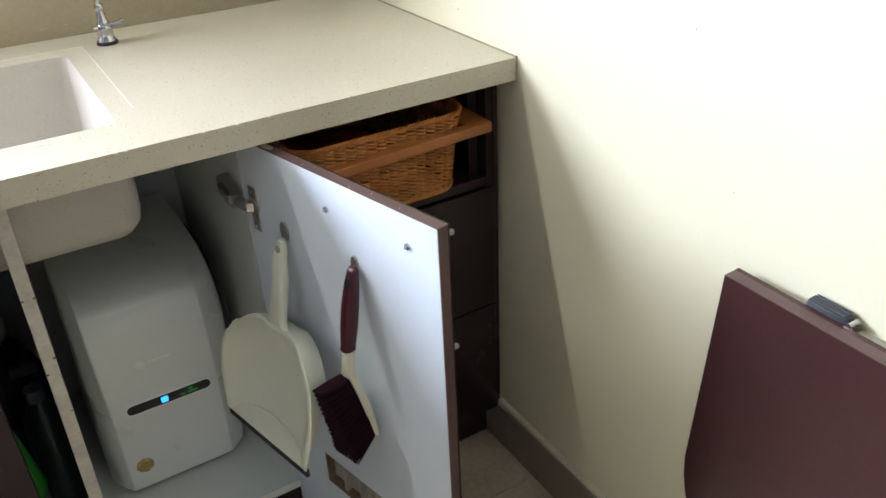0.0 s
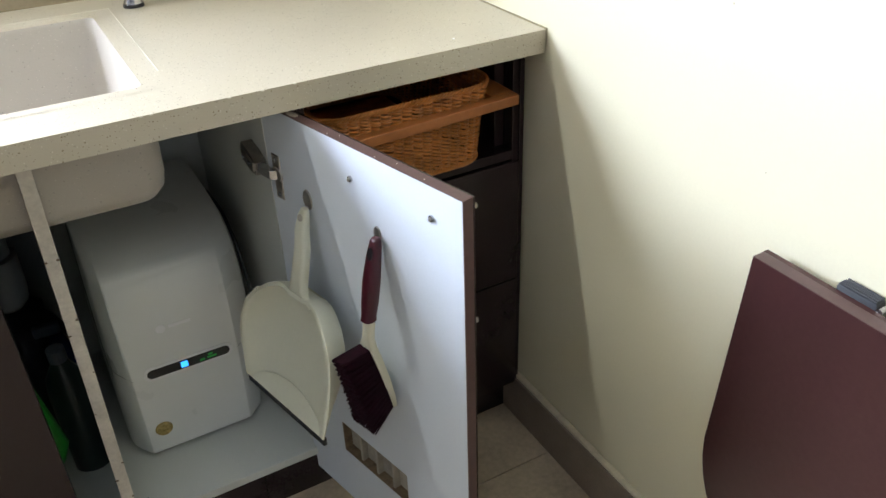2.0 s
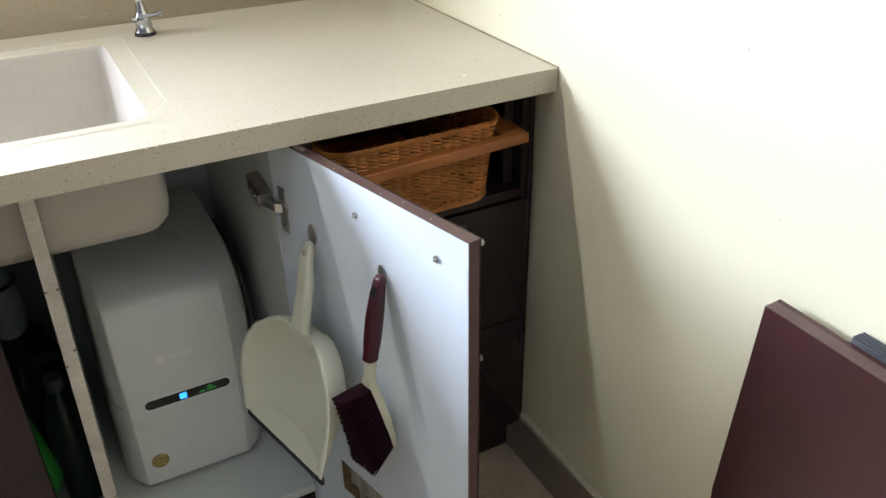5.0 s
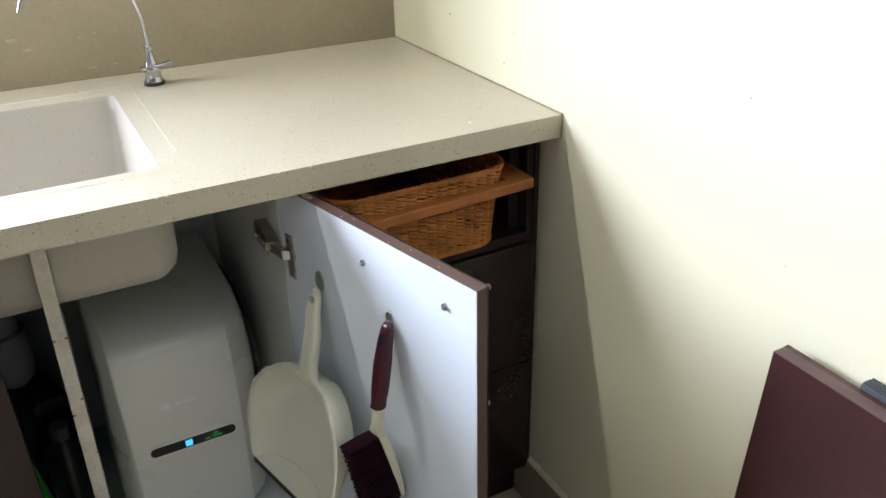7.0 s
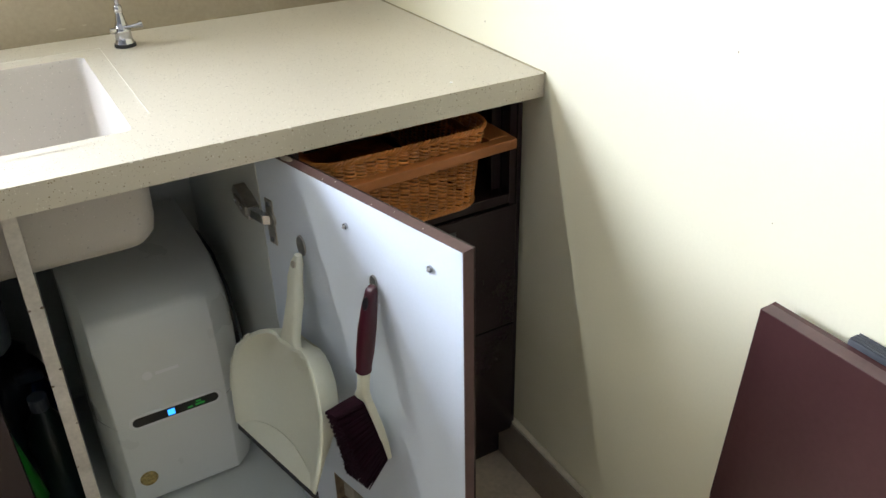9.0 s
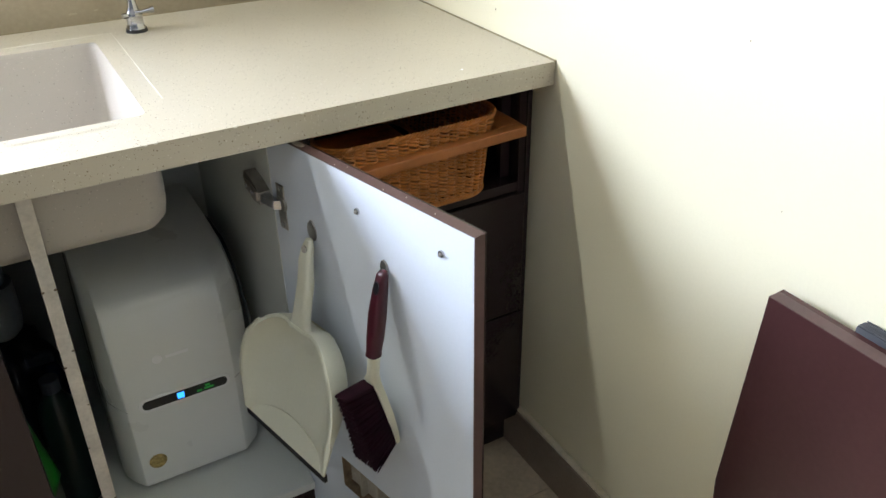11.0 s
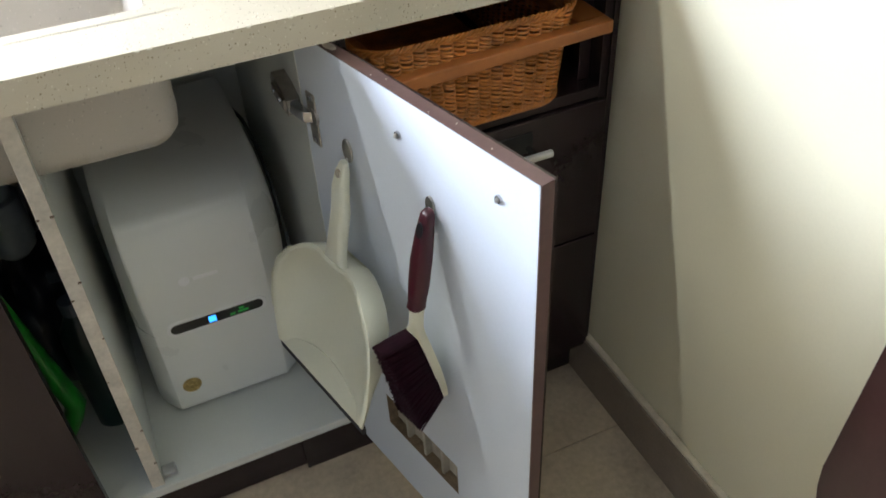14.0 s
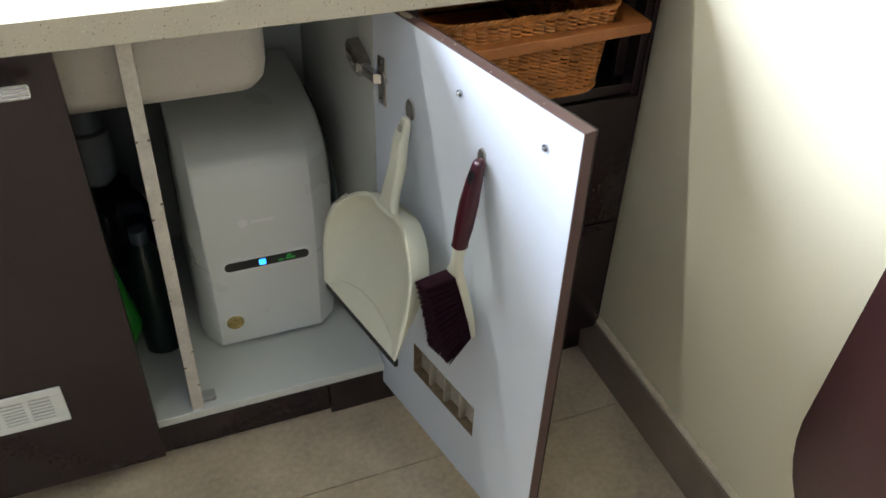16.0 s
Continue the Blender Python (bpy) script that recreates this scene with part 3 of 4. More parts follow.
def sagged(bm):
    """The frame hangs a little lower towards the open door."""
    for v in bm.verts:
        v.co.z += 0.030 * (v.co.x - RX1) - 0.002
    return bm


part("front_rail", sagged(box(RX0, RX1, RY0, RY0 + 0.020, RZ0, RZ1, 0.002)), RAILW, slide)
part("back_rail", sagged(box(RX0, RX1, RY1 - 0.04, RY1, RZ0, RZ1, 0.002)), RAILW, slide)
for x0, x1 in ((RX0, RX0 + 0.04), (RX1 - 0.04, RX1)):
    part("side_rail", sagged(box(x0, x1, RY0 + 0.020, RY1 - 0.04, RZ0, RZ1, 0.002)), RAILW, slide)
basket = thing("wicker_basket", (-0.23, 0.23, 0.63), "golden brown woven wicker basket in a pull-out frame", "basket")
BX0, BX1, BY0, BY1, BZ0, BZ1 = -0.375, -0.082, 0.027, 0.405, 0.628, 0.767


def basket_line(z, off=0.0, count=260):
    """Points round the basket at height z: flared towards the top."""
    f = (z - BZ0) / (BZ1 - BZ0)
    inset = 0.010 * (1 - f) ** 1.3
    lift = 0.010 * max(0, f - 0.55)
    x0, x1, y0, y1, r = BX0 + inset - lift, BX1 - inset + lift, BY0 + inset * 0.9 - lift, BY1 - inset + lift, 0.045
    segs = [((x0 + r, y0), (x1 - r, y0)), ((x1, y0 + r), (x1, y1 - r)), ((x1 - r, y1), (x0 + r, y1)), ((x0, y1 - r), (x0, y0 + r))]
    cents = [((x1 - r, y0 + r), -90), ((x1 - r, y1 - r), 0), ((x0 + r, y1 - r), 90), ((x0 + r, y0 + r), 180)]
    line = []
    for (a, b), (c, ang) in zip(segs, cents):
        for k in range(24):
            line.append((a[0] + (b[0] - a[0]) * k / 24, a[1] + (b[1] - a[1]) * k / 24))
        for k in range(8):
            t = radians(ang + 90 * k / 8)
            line.append((c[0] + r * math.cos(t), c[1] + r * math.sin(t)))
    cum = [0.0]
    for p, q in zip(line, line[1:] + line[:1]):
        cum.append(cum[-1] + math.dist(p, q))
    out = []
    n = len(line)
    j = 0
    for k in range(count):
        s = cum[-1] * k / count
        while cum[j + 1] < s:
            j += 1
        w = (s - cum[j]) / max(1e-9, cum[j + 1] - cum[j])
        p, q = line[j], line[(j + 1) % n]
        d = Vector((q[0] - p[0], q[1] - p[1])).normalized()
        out.append((Vector((p[0] + (q[0] - p[0]) * w, p[1] + (q[1] - p[1]) * w, z)), Vector((d.y, -d.x, 0))))
    return out


STAKES = 74
rng = random.Random(4)
rows = 22
for row in range(rows):
    z = BZ0 + 0.005 + row * (BZ1 - BZ0 - 0.014) / (rows - 1)
    pts = []
    wob = rng.uniform(0, 6)
    for k, (p, nrm) in enumerate(basket_line(z, count=STAKES * 8)):
        turn = (k / 8) % 1.0
        pts.append(p + nrm * (0.0034 * math.sin(math.pi * turn) - 0.0010) + Vector((0, 0, 0.0008 * math.sin(k * 0.15 + wob) + 0.0040 * (0.5 - turn))))
    part("strand", tube(pts, 0.0022, 6, closed=True), WICKER, basket, smooth=60)
heights = [BZ0 + (BZ1 - BZ0) * k / 6 for k in range(7)]
lines = [basket_line(z, count=STAKES) for z in heights]
for s in range(STAKES):
    part("stake", tube([lines[h][s][0] for h in range(7)], 0.0014, 5), WICKER, basket, smooth=60)
for name, z, swell in (("braided_rim", BZ1 - 0.004, 0.0030), ("braided_foot", BZ0 + 0.003, 0.0028)):
    brim = bmesh.new()
    base = basket_line(z, count=640)
    for strand in range(4):
        tube([p + nrm * (swell * math.cos(k * 0.5 + strand * math.pi / 2) + 0.0015) + Vector((0, 0, swell * math.sin(k * 0.5 + strand * math.pi / 2))) for k, (p, nrm) in enumerate(base)], 0.0017, 5, brim, closed=True)
    part(name, brim, WICKER, basket, smooth=60)
part("bottom", box(BX0 + 0.03, BX1 - 0.03, BY0 + 0.03, BY1 - 0.03, BZ0, BZ0 + 0.004), WICKER, basket)

# ---- water purifier ----
CX, PF, PB = -0.6095, 0.203, 0.560
pur = thing("water_purifier", (CX, 0.38, FLOOR_Z), "white under-sink water purifier with a lit display strip", "water purifier")
slices = ((0.119, 0.006), (0.123, 0.0), (0.30, 0.0), (0.36, 0.0), (0.40, 0.0006), (0.43, 0.0024), (0.455, 0.0062), (0.475, 0.0115), (0.490, 0.018), (0.4955, 0.0235), (0.4995, 0.0305), (0.507, 0.05), (0.513, 0.075), (0.517, 0.11), (0.519, 0.15), (0.52, 0.24))
rings = []
for z, d in slices:
    f = PF + d
    c = min(0.055, PB - f - 0.02)
    w = 0.0955 - 0.016 * max(0, z - 0.12)
    m = CX + 0.010 * max(0, z - 0.12)
    bulge = 0.009 * math.exp(-((z - 0.40) / 0.10) ** 2)
    half = ((-0.009, 0.0), (-0.006, 0.002), (0.020, 0.026), (0.028, c * 0.8), (0.031, c + 0.008))
    # the front face is wider than the body's taper: its side bevels narrow towards the top
    wide = 0.010 + 0.036 * max(0, min(z, 0.46) - 0.17)
    right = [(m + w + dx + (0.005 if dx < 0 else 0.003) * min(1, max(0, z - 0.12) / 0.2) + bulge * max(0, dx) / 0.031, f + dy, z) for dx, dy in half]
    left = [(m - w - dx - (wide if dx < 0 else 0), f + dy, z) for dx, dy in half]
    rings.append([left[0]] + right + [(m + w + 0.034 + bulge * 0.6, PB, z), (m - w - 0.031, PB, z)] + left[:0:-1])
part("body", loft(rings), PLASTIC, pur, smooth=27)
for x in (-0.08, 0.08):
    for yy in (0.25, 0.52):
        part("foot", box(CX + x - 0.012, CX + x + 0.012, yy, yy + 0.02, FLOOR_Z, 0.1192, 0.002), RUBBER, pur)


def pill(x0, x1, z0, z1, front, back):
    pts = rounded(x0, x1, z0, z1, (z1 - z0) / 2 - 0.0001, 7)
    return loft([[(px, front, pz) for px, pz in pts], [(px, back, pz) for px, pz in pts]])


DZ = 0.300
RIM = mat("pale clear plastic rim", (0.86, 0.87, 0.86), 0.12, vary=0.04, scale=30)
part("display_rim", pill(-0.687, -0.528, DZ - 0.0150, DZ + 0.0140, PF - 0.0012, PF + 0.001), RIM, pur, "raised translucent pale rim", smooth=40)
disp = part("display", pill(-0.681, -0.534, DZ - 0.0095, DZ + 0.0085, PF - 0.0018, PF), BLACK, pur, "glossy black display strip")
part("blue_icon", box(-0.622, -0.610, PF - 0.0024, PF - 0.0019, DZ - 0.0065, DZ + 0.0055), BLUE, disp, "glowing blue icon")
for x, z in ((-0.584, -0.004), (-0.571, -0.003), (-0.569, 0.003), (-0.563, -0.003)):
    part("green_icon", pill(x - 0.0045, x + 0.0045, DZ + z - 0.0018, DZ + z + 0.0018, PF - 0.0024, PF - 0.0019), GREEN, disp, "dim green symbol")
part("badge", disc((-0.678, PF - 0.0008, 0.1725), (0, -1, 0), 0.0155, 0.0014, 32), BRASS, pur, "round gold foil badge")
part("badge_ring", tube([(-0.678 + 0.0125 * math.cos(a), PF - 0.0016, 0.1725 + 0.0125 * math.sin(a)) for a in [k * math.pi / 12 for k in range(24)]], 0.0008, 5, closed=True), BRASS, pur)
part("badge_bar", box(-0.684, -0.672, PF - 0.0022, PF - 0.0015, 0.170, 0.175), BRASS, pur)
lg = part("logo", disc((-0.6395, PF - 0.0003, 0.386), (0, -1, 0), 0.0085, 0.0006, 24, sx=1.0), LOGO, pur, "silver printed mark")
part("logo_bar", box(-0.626, -0.588, PF - 0.0006, PF - 0.0001, 0.3835, 0.3895), LOGO, lg)
for line in (((-0.0965, -0.0002), (-0.0985, 0.0019), (-0.1115, 0.026), (-0.1198, 0.044), (-0.1225, 0.063)),
             ((0.0895, -0.0002), (0.0935, 0.0019), (0.1185, 0.026), (0.1275, 0.044), (0.1305, 0.063))):
    part("side_seam", tube([(CX + dx, PF + dy, 0.297) for dx, dy in line], 0.0006, 4), GREYPL, pur)
hose = thing("water_hose", (-0.475, 0.45, FLOOR_Z), "thin black water hose beside the purifier", "hose")
part("line", tube([(-0.49, 0.575, 0.44), (-0.470, 0.545, 0.462), (-0.4675, 0.45, 0.488), (-0.4670, 0.36, 0.488), (-0.4670, 0.29, 0.455), (-0.4670, 0.25, 0.39), (-0.4685, 0.235, 0.30), (-0.473, 0.26, 0.2), (-0.473, 0.30, FLOOR_Z + 0.004)], 0.0032, 8), HOSE, hose, smooth=60)

# ---- dustpan on the door ----
def hook(a, z, size):
    h = thing("adhesive_hook", DM @ Vector((a, 0, z - 0.02)), "small oval steel hook stuck to the cabinet door", "hook", "hooks on the door")
    part("plate", onto_door(disc((a, 0.0014, z), (0, 1, 0), size, 0.0022, 24, sx=0.62)), STEEL, h, smooth=40)
    part("prong", onto_door(tube([(a, 0.002, z - 0.010), (a, 0.006, z - 0.014), (a, 0.009, z - 0.013), (a, 0.010, z - 0.010)], 0.0017, 8)), STEEL, h, smooth=60)
    return h


hook(0.037, 0.668, 0.0165)
hook(0.198, 0.679, 0.0115)
PA = 0.050
pan = thing("dustpan", DM @ Vector((PA, 0.05, 0.335)), "ivory plastic dustpan with a black rubber lip, hanging from a hook", "dustpan")


def pan_floor(z):
    return 0.099 - (z - 0.345) * 0.42


# outline of the pan from the lip's one end round the handle to the other: side, height, wall height
half = [(0.105, 0.346, 0.003), (0.110, 0.37, 0.009), (0.115, 0.395, 0.016), (0.117, 0.42, 0.0225), (0.116, 0.45, 0.029), (0.108, 0.48, 0.033), (0.089, 0.504, 0.034), (0.069, 0.520, 0.0325), (0.049, 0.530, 0.031), (0.032, 0.533, 0.030), (0.017, 0.530, 0.030)]
outline = [(-s, z, h) for s, z, h in half] + [(s, z, h) for s, z, h in reversed(half)]
shell = bmesh.new()


def pan_ring(shrink, lift, full):
    """A loop inside the outline; full is the share of the wall's height."""
    out = []
    for s, z, h in outline:
        k = shrink / 0.12
        zz = z + (0.43 - z) * k * (1 if z > 0.36 else 0)
        ss = s * (1 - k)
        out.append(shell.verts.new((PA + ss, pan_floor(zz) + lift + h * full, zz)))
    return out


loops = [pan_ring(0.016, -0.0085, False), pan_ring(0.010, 0, False), pan_ring(-0.003, 0, True), pan_ring(-0.003, 0.0022, True), pan_ring(0.0025, 0.0022, True), pan_ring(0.006, 0.0016, 0.86), pan_ring(0.013, 0.0010, 0.60), pan_ring(0.022, -0.0010, 0.36), pan_ring(0.034, -0.0030, 0.18), pan_ring(0.050, -0.0050, 0.06), pan_ring(0.066, -0.0060, 0.0)]
for a, b in zip(loops, loops[1:]):
    for k in range(len(outline) - 1):
        shell.faces.new((a[k], a[k + 1], b[k + 1], b[k]))
for a in (loops[0], loops[-1]):
    n = len(a)
    for k in range(n // 2 - 1):
        shell.faces.new((a[k], a[k + 1], a[n - 2 - k], a[n - 1 - k]))
for end in (0, -1):
    shell.faces.new([l[end] for l in loops])
shell.faces.new((loops[0][0], loops[0][-1], loops[-1][-1], loops[-1][0]))
part("pan", onto_door(shell), IVORY, pan, smooth=62)
ramp = bmesh.new()
edge_low, edge_high = [], []
for k in range(13):
    u = k / 6 - 1
    z = 0.3475 + 0.029 * (1 - u * u)
    edge_low.append(ramp.verts.new((PA + 0.1045 * u, 0.1030, 0.3455)))
    edge_high.append(ramp.verts.new((PA + 0.1035 * u, pan_floor(z) - 0.005 * (1 - u * u) + 0.0012, z)))
for k in range(12):
    ramp.faces.new((edge_low[k], edge_low[k + 1], edge_high[k + 1], edge_high[k]))
thick = bmesh.ops.extrude_face_region(ramp, geom=ramp.faces[:])
bmesh.ops.translate(ramp, verts=[g for g in thick["geom"] if isinstance(g, bmesh.types.BMVert)], vec=(0, -0.0018, -0.0006))
part("lip_ramp", onto_door(ramp), IVORY, pan, smooth=60)
part("rubber_lip", onto_door(box(PA - 0.106, PA + 0.106, 0.0965, 0.1025, 0.331, 0.3455, 0.001)), RUBBER, pan, "black rubber lip")
teeth = bmesh.new()
for k in range(24):
    z = 0.400 + k * 0.0047
    s = np.interp(z, [0.395, 0.42, 0.45, 0.48, 0.505, 0.522], [0.115, 0.117, 0.116, 0.108, 0.089, 0.069])
    h = np.interp(z, [0.395, 0.42, 0.45, 0.48, 0.505, 0.522], [0.016, 0.0225, 0.029, 0.033, 0.034, 0.0325])
    o = pan_floor(z) + h
    box(PA - s - 0.0058, PA - s - 0.0018, o - 0.001, o + 0.0035, z - 0.0014, z + 0.0014, bm=teeth)
part("comb_edge", onto_door(teeth), IVORY, pan)
hrings = []
for z, o, w, d in ((0.519, 0.047, 0.0300, 0.003), (0.527, 0.0465, 0.0255, 0.0045), (0.534, 0.0455, 0.0205, 0.0062), (0.543, 0.0440, 0.0172, 0.0075), (0.562, 0.039, 0.0155, 0.0085), (0.60, 0.029, 0.0140, 0.0085), (0.63, 0.021, 0.0125, 0.0075), (0.650, 0.015, 0.0100, 0.0065), (0.661, 0.012, 0.0060, 0.004)):
    hrings.append([(PA - 0.006 * (z > 0.6) + px, o + py, z) for px, py in rounded(-w, w, -d, d, min(w, d) * 0.8, 4)])
part("handle", onto_door(loft(hrings)), IVORY, pan, smooth=60)
# The handle is solid; a tan disc stands for the hole's shade.
part("hole_shade_disc", onto_door(disc((PA - 0.005, 0.0225, 0.650), (0, 1, 0.25), 0.0055, 0.002, 16)), VENTM, pan)

# ---- hand brush on the door ----
brush = thing("hand_brush", DM @ Vector((0.19, 0.02, 0.36)), "hand brush with burgundy handle and plum bristles, hanging from a hook", "brush")


def plate_off(z):
    return 0.0115 + (z - 0.385) * 0.21


def spine(rows, n=5):
    out = []
    for a, o, z, w, d in rows:
        out.append([(a + px, o + py, z) for px, py in rounded(-w, w, -d, d, min(w, d) * 0.85, n)])
    return loft(out)


part("handle", onto_door(spine([(0.205, 0.009, 0.680, 0.0055, 0.0045), (0.205, 0.010, 0.676, 0.0080, 0.0065), (0.206, 0.016, 0.655, 0.0105, 0.0090), (0.209, 0.025, 0.625, 0.0125, 0.0105), (0.212, 0.033, 0.595, 0.0120, 0.0105), (0.2145, 0.039, 0.575, 0.0100, 0.0095), (0.2155, 0.041, 0.570, 0.0106, 0.010)])), BURGUNDY, brush, smooth=60)
# Black disc on the solid handle paints the shade inside the hole.
part("hole_shade_disc", onto_door(disc((0.2075, 0.0237, 0.662), (0.15, 1, 0.25), 0.0095, 0.0014, 20, sx=0.5)), BLACK, brush)
part("neck", onto_door(spine([(0.2165, 0.041, 0.5695, 0.0086, 0.008), (0.2155, 0.042, 0.555, 0.0080, 0.0075), (0.211, 0.041, 0.535, 0.0090, 0.007), (0.203, 0.036, 0.515, 0.0150, 0.006)])), IVORY, brush, smooth=60)
back_pts = [((0.199, 0.520), (0.210, 0.522)), ((0.188, 0.511), (0.212, 0.513)), ((0.176, 0.49), (0.215, 0.492)), ((0.174, 0.45), (0.2185, 0.452)), ((0.174, 0.41), (0.2165, 0.412)), ((0.180, 0.390), (0.2125, 0.392)), ((0.195, 0.381), (0.209, 0.382))]
part("back_plate", onto_door(loft([[(l[0], plate_off(l[1]) - 0.010, l[1]), (r[0], plate_off(r[1]) - 0.010, r[1]), (r[0] - 0.003, plate_off(r[1]), r[1]), (l[0] + 0.002, plate_off(l[1]), l[1])] for l, r in back_pts])), IVORY, brush, smooth=40)
tufts = bmesh.new()
brng = random.Random(8)
ROWS = 15
for i in range(ROWS * 3):
    row, sub = divmod(i, 3)
    f = (row + 0.5 + (sub - 1) * 0.30) / ROWS
    ft = (row + 0.5 + (sub - 1) * 0.17) / ROWS
    near = Vector((0.204 + 0.010 * f + 0.004 * math.sin(math.pi * f), 0, 0.508 - 0.118 * f))
    far = near - Vector((0.022 + 0.012 * f, 0, 0.002))
    near.y = far.y = plate_off(near.z) - 0.001
    tnear = Vector((0.197 + 0.032 * ft + 0.004 * math.sin(math.pi * ft), 0.081 - 0.022 * ft, 0.506 - 0.132 * ft))
    tfar = tnear - Vector((0.024 + 0.030 * ft, 0, 0.006))
    for j in range(26):
        g = j / 25
        p = near.lerp(far, g)
        q = tnear.lerp(tfar, g) + Vector((brng.uniform(-1, 1) * 0.0009, brng.uniform(-0.002, 0.001), brng.uniform(-1, 1) * 0.0007))
        mid = p.lerp(q, 0.55) + Vector((brng.uniform(-1, 1) * 0.0008, 0, brng.uniform(-1, 1) * 0.0006))
        tube([p, mid, q], [0.0011, 0.0011, 0.0007], 4, tufts)
bristles = part("bristles", onto_door(tufts), BRISTLE, brush, "dense plum coloured bristles")

# ---- folded table leaf on the cream wall ----
leaf = thing("drop_leaf_table", (-0.05, -0.9, 0.2), "maroon wall-mounted drop-leaf table, folded down", "table")


def leaf_ring(depth):
    """Outline of the leaf, hanging a little out from the wall towards its lower edge."""
    pts = [(-0.481, 0.703), (-0.475, 0.412)]
    for k in range(1, 9):
        a = radians(90 * k / 8)
        pts.append((-0.475 - 0.115 * (1 - math.cos(a)) - 0.01 * k / 8, 0.412 - 0.150 * math.sin(a)))
    pts += [(-1.15, 0.262), (-1.26, 0.30), (-1.281, 0.412), (-1.281, 0.703)]
    return [(-0.045 - (0.703 - z) * 0.055 + depth, yy, z + depth * 0.10) for yy, z in pts]


part("leaf", loft([leaf_ring(0.0), leaf_ring(0.0235)]), MAROON, leaf)
cap = bmesh.new()
box(-0.0455, -0.0215, -1.2805, -0.4815, 0.7035, 0.7047, bm=cap)
part("edge_band", cap, EDGE, leaf, "worn brown top edge")
br = part("bracket", box(-0.0213, -0.004, -0.625, -0.574, 0.688, 0.713, 0.004), CHARCOAL, leaf, "dark grey folding bracket", smooth=40)
for k in range(4):
    part("rib", box(-0.0195 + k * 0.0042, -0.0175 + k * 0.0042, -0.622, -0.577, 0.7125, 0.7145, 0.0006, 1), CHARCOAL, br)
part("pin", tube([(-0.0213, -0.628, 0.706), (-0.006, -0.628, 0.706)], 0.004, 10), CHROME, br)
part("bracket_arm", box(-0.019, -0.001, -0.68, -0.632, 0.60, 0.698, 0.002), STEEL, br)
part("wall_rail", box(-0.021, -0.0005, -1.2, -0.70, 0.63, 0.69, 0.002), MAROON, leaf)

# ---- under the sink, beside the divider ----
drain = thing("drain_pipe", (-0.845, 0.30, 0.45), "grey white plastic sink drain trap", "pipe")
part("tailpiece", tube([(-0.845, 0.30, 0.672), (-0.845, 0.30, 0.55)], 0.026, 20), PIPE, drain, smooth=50)
part("nut", tube([(-0.845, 0.30, 0.672), (-0.845, 0.30, 0.645)], 0.034, 12), PIPE, drain)
part("cup", loft([[(-0.845 + r * math.cos(2 * math.pi * k / 20), 0.30 + r * math.sin(2 * math.pi * k / 20), z) for k in range(20)] for r, z in ((0.026, 0.553), (0.034, 0.55), (0.034, 0.49), (0.030, 0.465), (0.018, 0.452))]), PIPE, drain, smooth=50)
part("outlet", tube([(-0.87, 0.30, 0.52), (-0.93, 0.32, 0.52), (-1.0, 0.42, 0.51), (-1.02, 0.585, 0.50)], 0.02, 14), PIPE, drain, smooth=60)
bottle = thing("detergent_bottle", (-0.805, 0.25, FLOOR_Z), "dark green detergent bottle with a pale cap", "bottle")
part("body", loft([[(-0.805 + r * 1.0 * math.cos(2 * math.pi * k / 20), 0.25 + r * 0.8 * math.sin(2 * math.pi * k / 20), z) for k in range(20)] for r, z in ((0.026, FLOOR_Z), (0.033, FLOOR_Z + 0.006), (0.034, 0.29), (0.030, 0.325), (0.016, 0.350), (0.014, 0.358))]), BOTTLE, bottle, smooth=40)
part("cap", tube([(-0.805, 0.25, 0.358), (-0.805, 0.25, 0.382)], 0.015, 16), DULL, bottle)
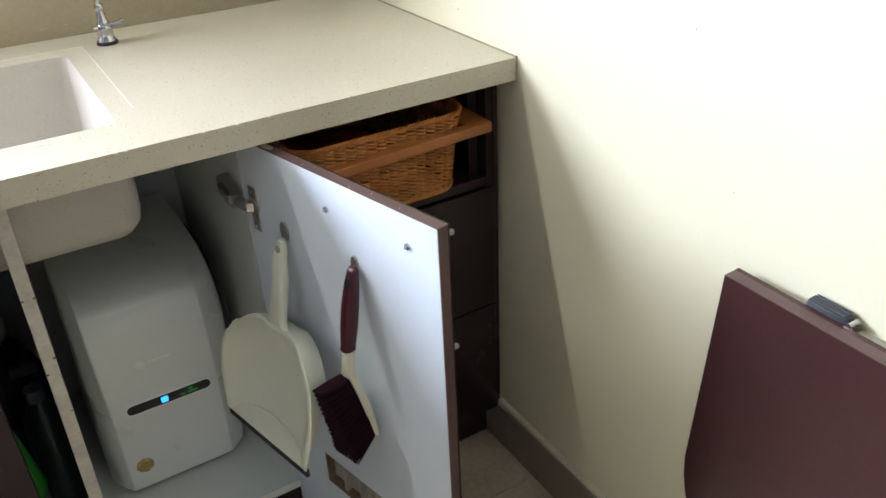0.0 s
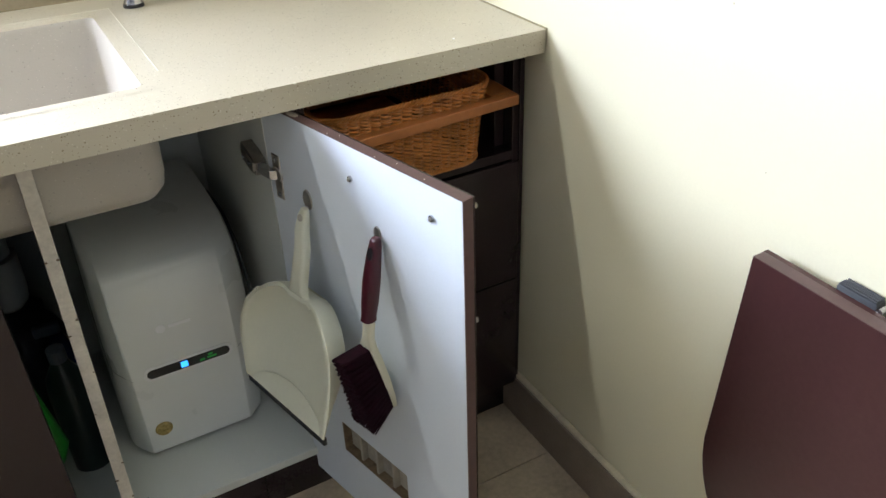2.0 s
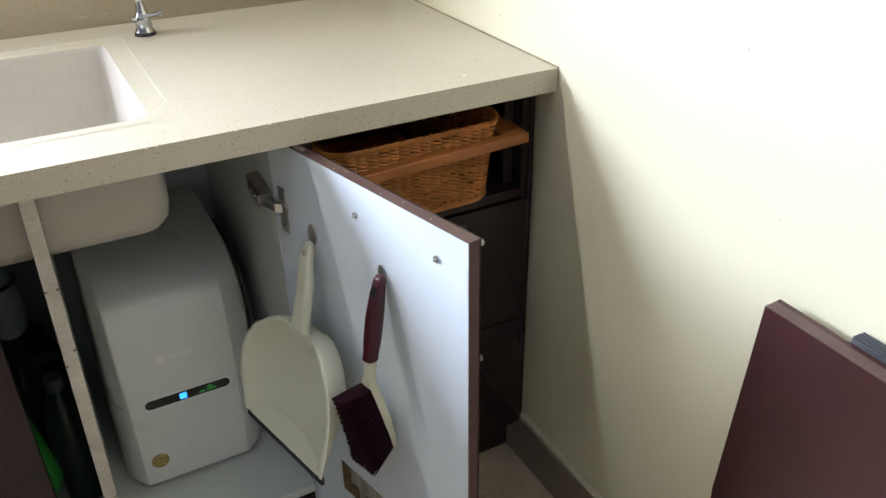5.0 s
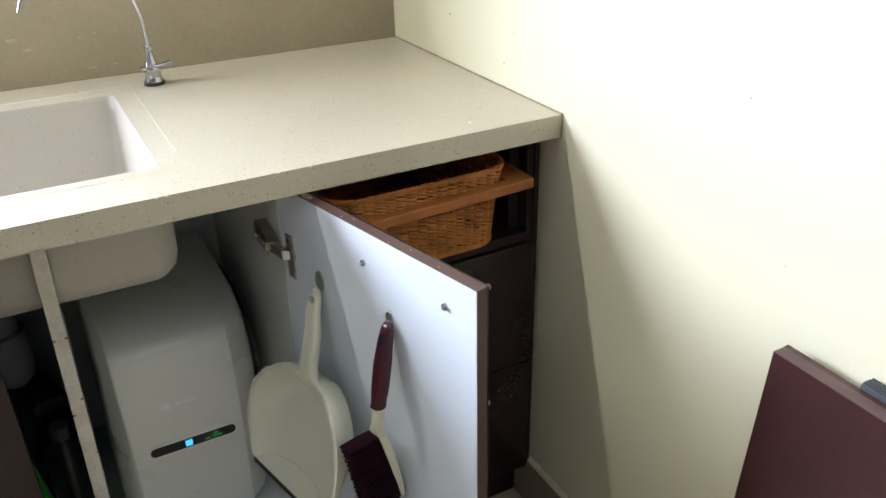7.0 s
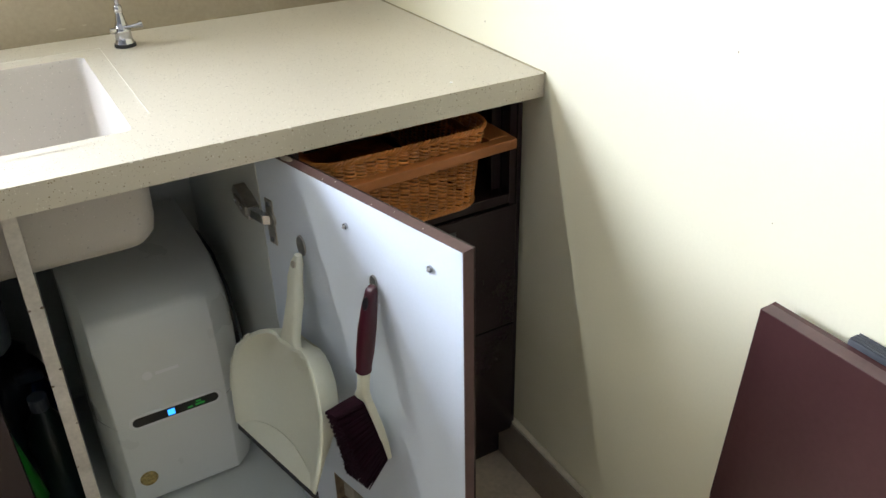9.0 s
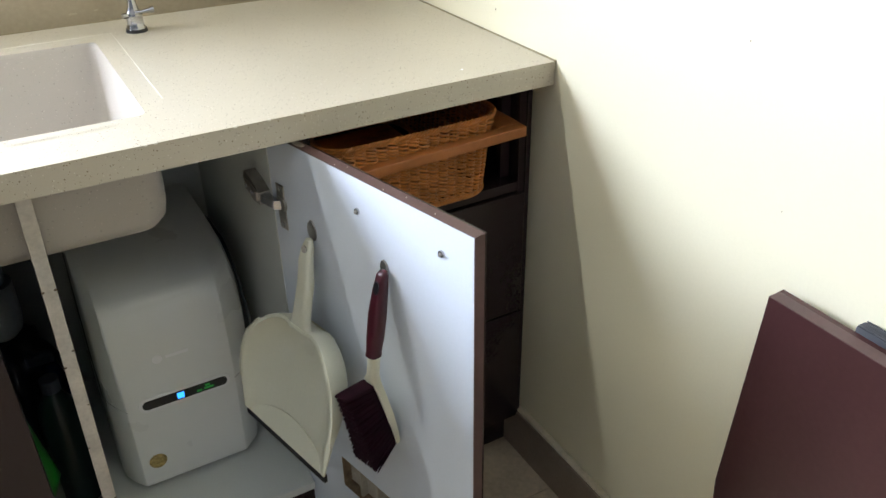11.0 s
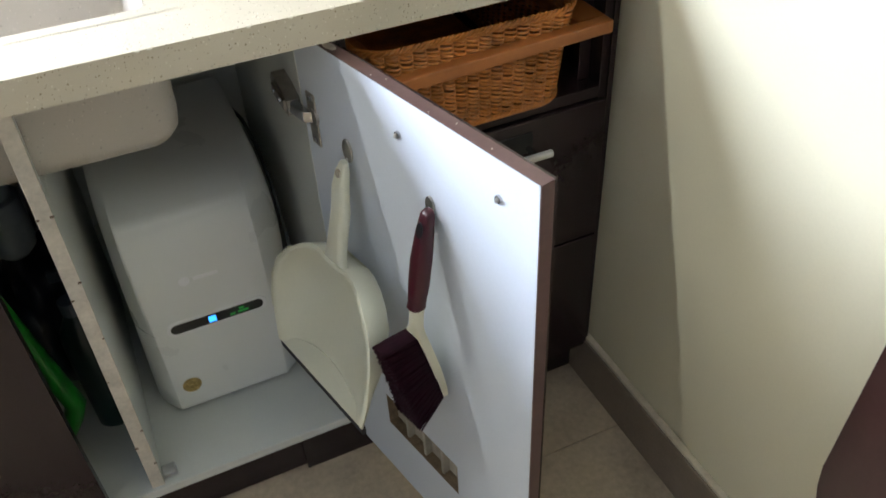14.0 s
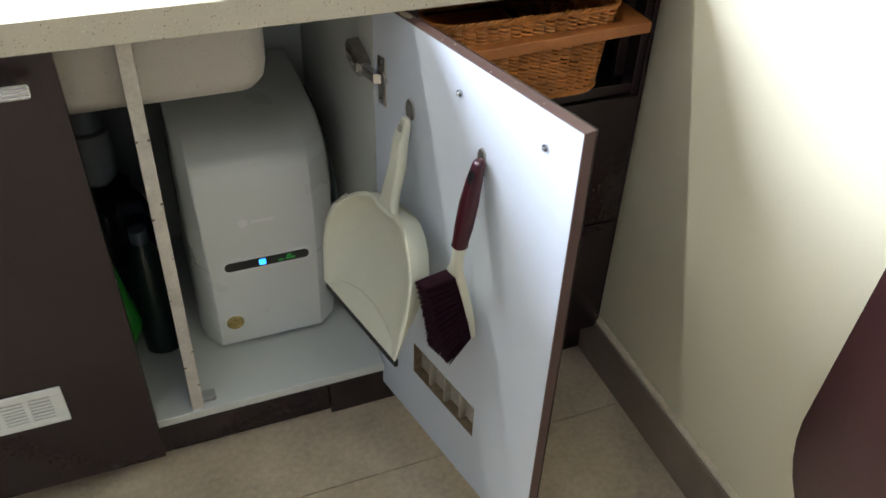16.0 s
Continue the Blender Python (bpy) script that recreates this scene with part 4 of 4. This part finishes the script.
scoop = thing("green_plastic_frame", (-0.845, 0.16, 0.2), "bright green bent plastic handle leaning in the cabinet", "handle")
part("frame", tube([(x - 0.020, yy + 0.03, z - 0.02) for x, yy, z in ((-0.858, 0.155, 0.50), (-0.845, 0.153, 0.40), (-0.832, 0.15, 0.31), (-0.824, 0.149, 0.262), (-0.835, 0.148, 0.235), (-0.866, 0.147, 0.19), (-0.885, 0.147, FLOOR_Z + 0.028))], [0.011, 0.014, 0.016, 0.016, 0.015, 0.014, 0.012], 8), GREENPL, scoop, smooth=60)
bag = bmesh.new()
bmesh.ops.create_icosphere(bag, subdivisions=4, radius=1)
for v in bag.verts:
    d = 1 + 0.22 * noise.noise(v.co * 2.2) + 0.08 * noise.noise(v.co * 7)
    v.co = Vector((-0.86 + v.co.x * 0.075 * d, 0.42 + v.co.y * 0.10 * d, max(FLOOR_Z, 0.245 + v.co.z * 0.145 * d)))
solid("rubbish_bag", bag, BAG, "crumpled black plastic bag inside the cabinet", "bag", smooth=60)
spray = thing("cleaner_bottle", (-0.815, 0.34, FLOOR_Z), "blue cleaner bottle with a white trigger top", "bottle")
part("body", loft([[(-0.80 + r * math.cos(2 * math.pi * k / 16), 0.36 + r * math.sin(2 * math.pi * k / 16), z) for k in range(16)] for r, z in ((0.028, FLOOR_Z), (0.03, 0.13), (0.03, 0.28), (0.012, 0.34))]), mat("navy cleaner bottle", (0.01, 0.03, 0.09), 0.25), spray, smooth=40)
part("trigger", box(-0.835, -0.79, 0.352, 0.368, 0.34, 0.362, 0.004), DULL, spray)

# ---- floor tiles ----
TILE_W = 0.6
for iy in range(8):
    for ix in range(4):
        x1, y1 = 0.02 - ix * 2 * TILE_W, -0.077 + TILE_W - iy * TILE_W
        x0, y0 = max(ROOM_X0, x1 - 2 * TILE_W + 0.002), max(ROOM_Y0, y1 - TILE_W + 0.002)
        x1, y1 = min(x1, -0.001), min(y1, BACK)
        if x1 - x0 < 0.01 or y1 - y0 < 0.01:
            continue
        part("floor_tile", box(x0, x1, y0, y1, -0.004, 0.0, 0.0008, 1), TILE, floor)
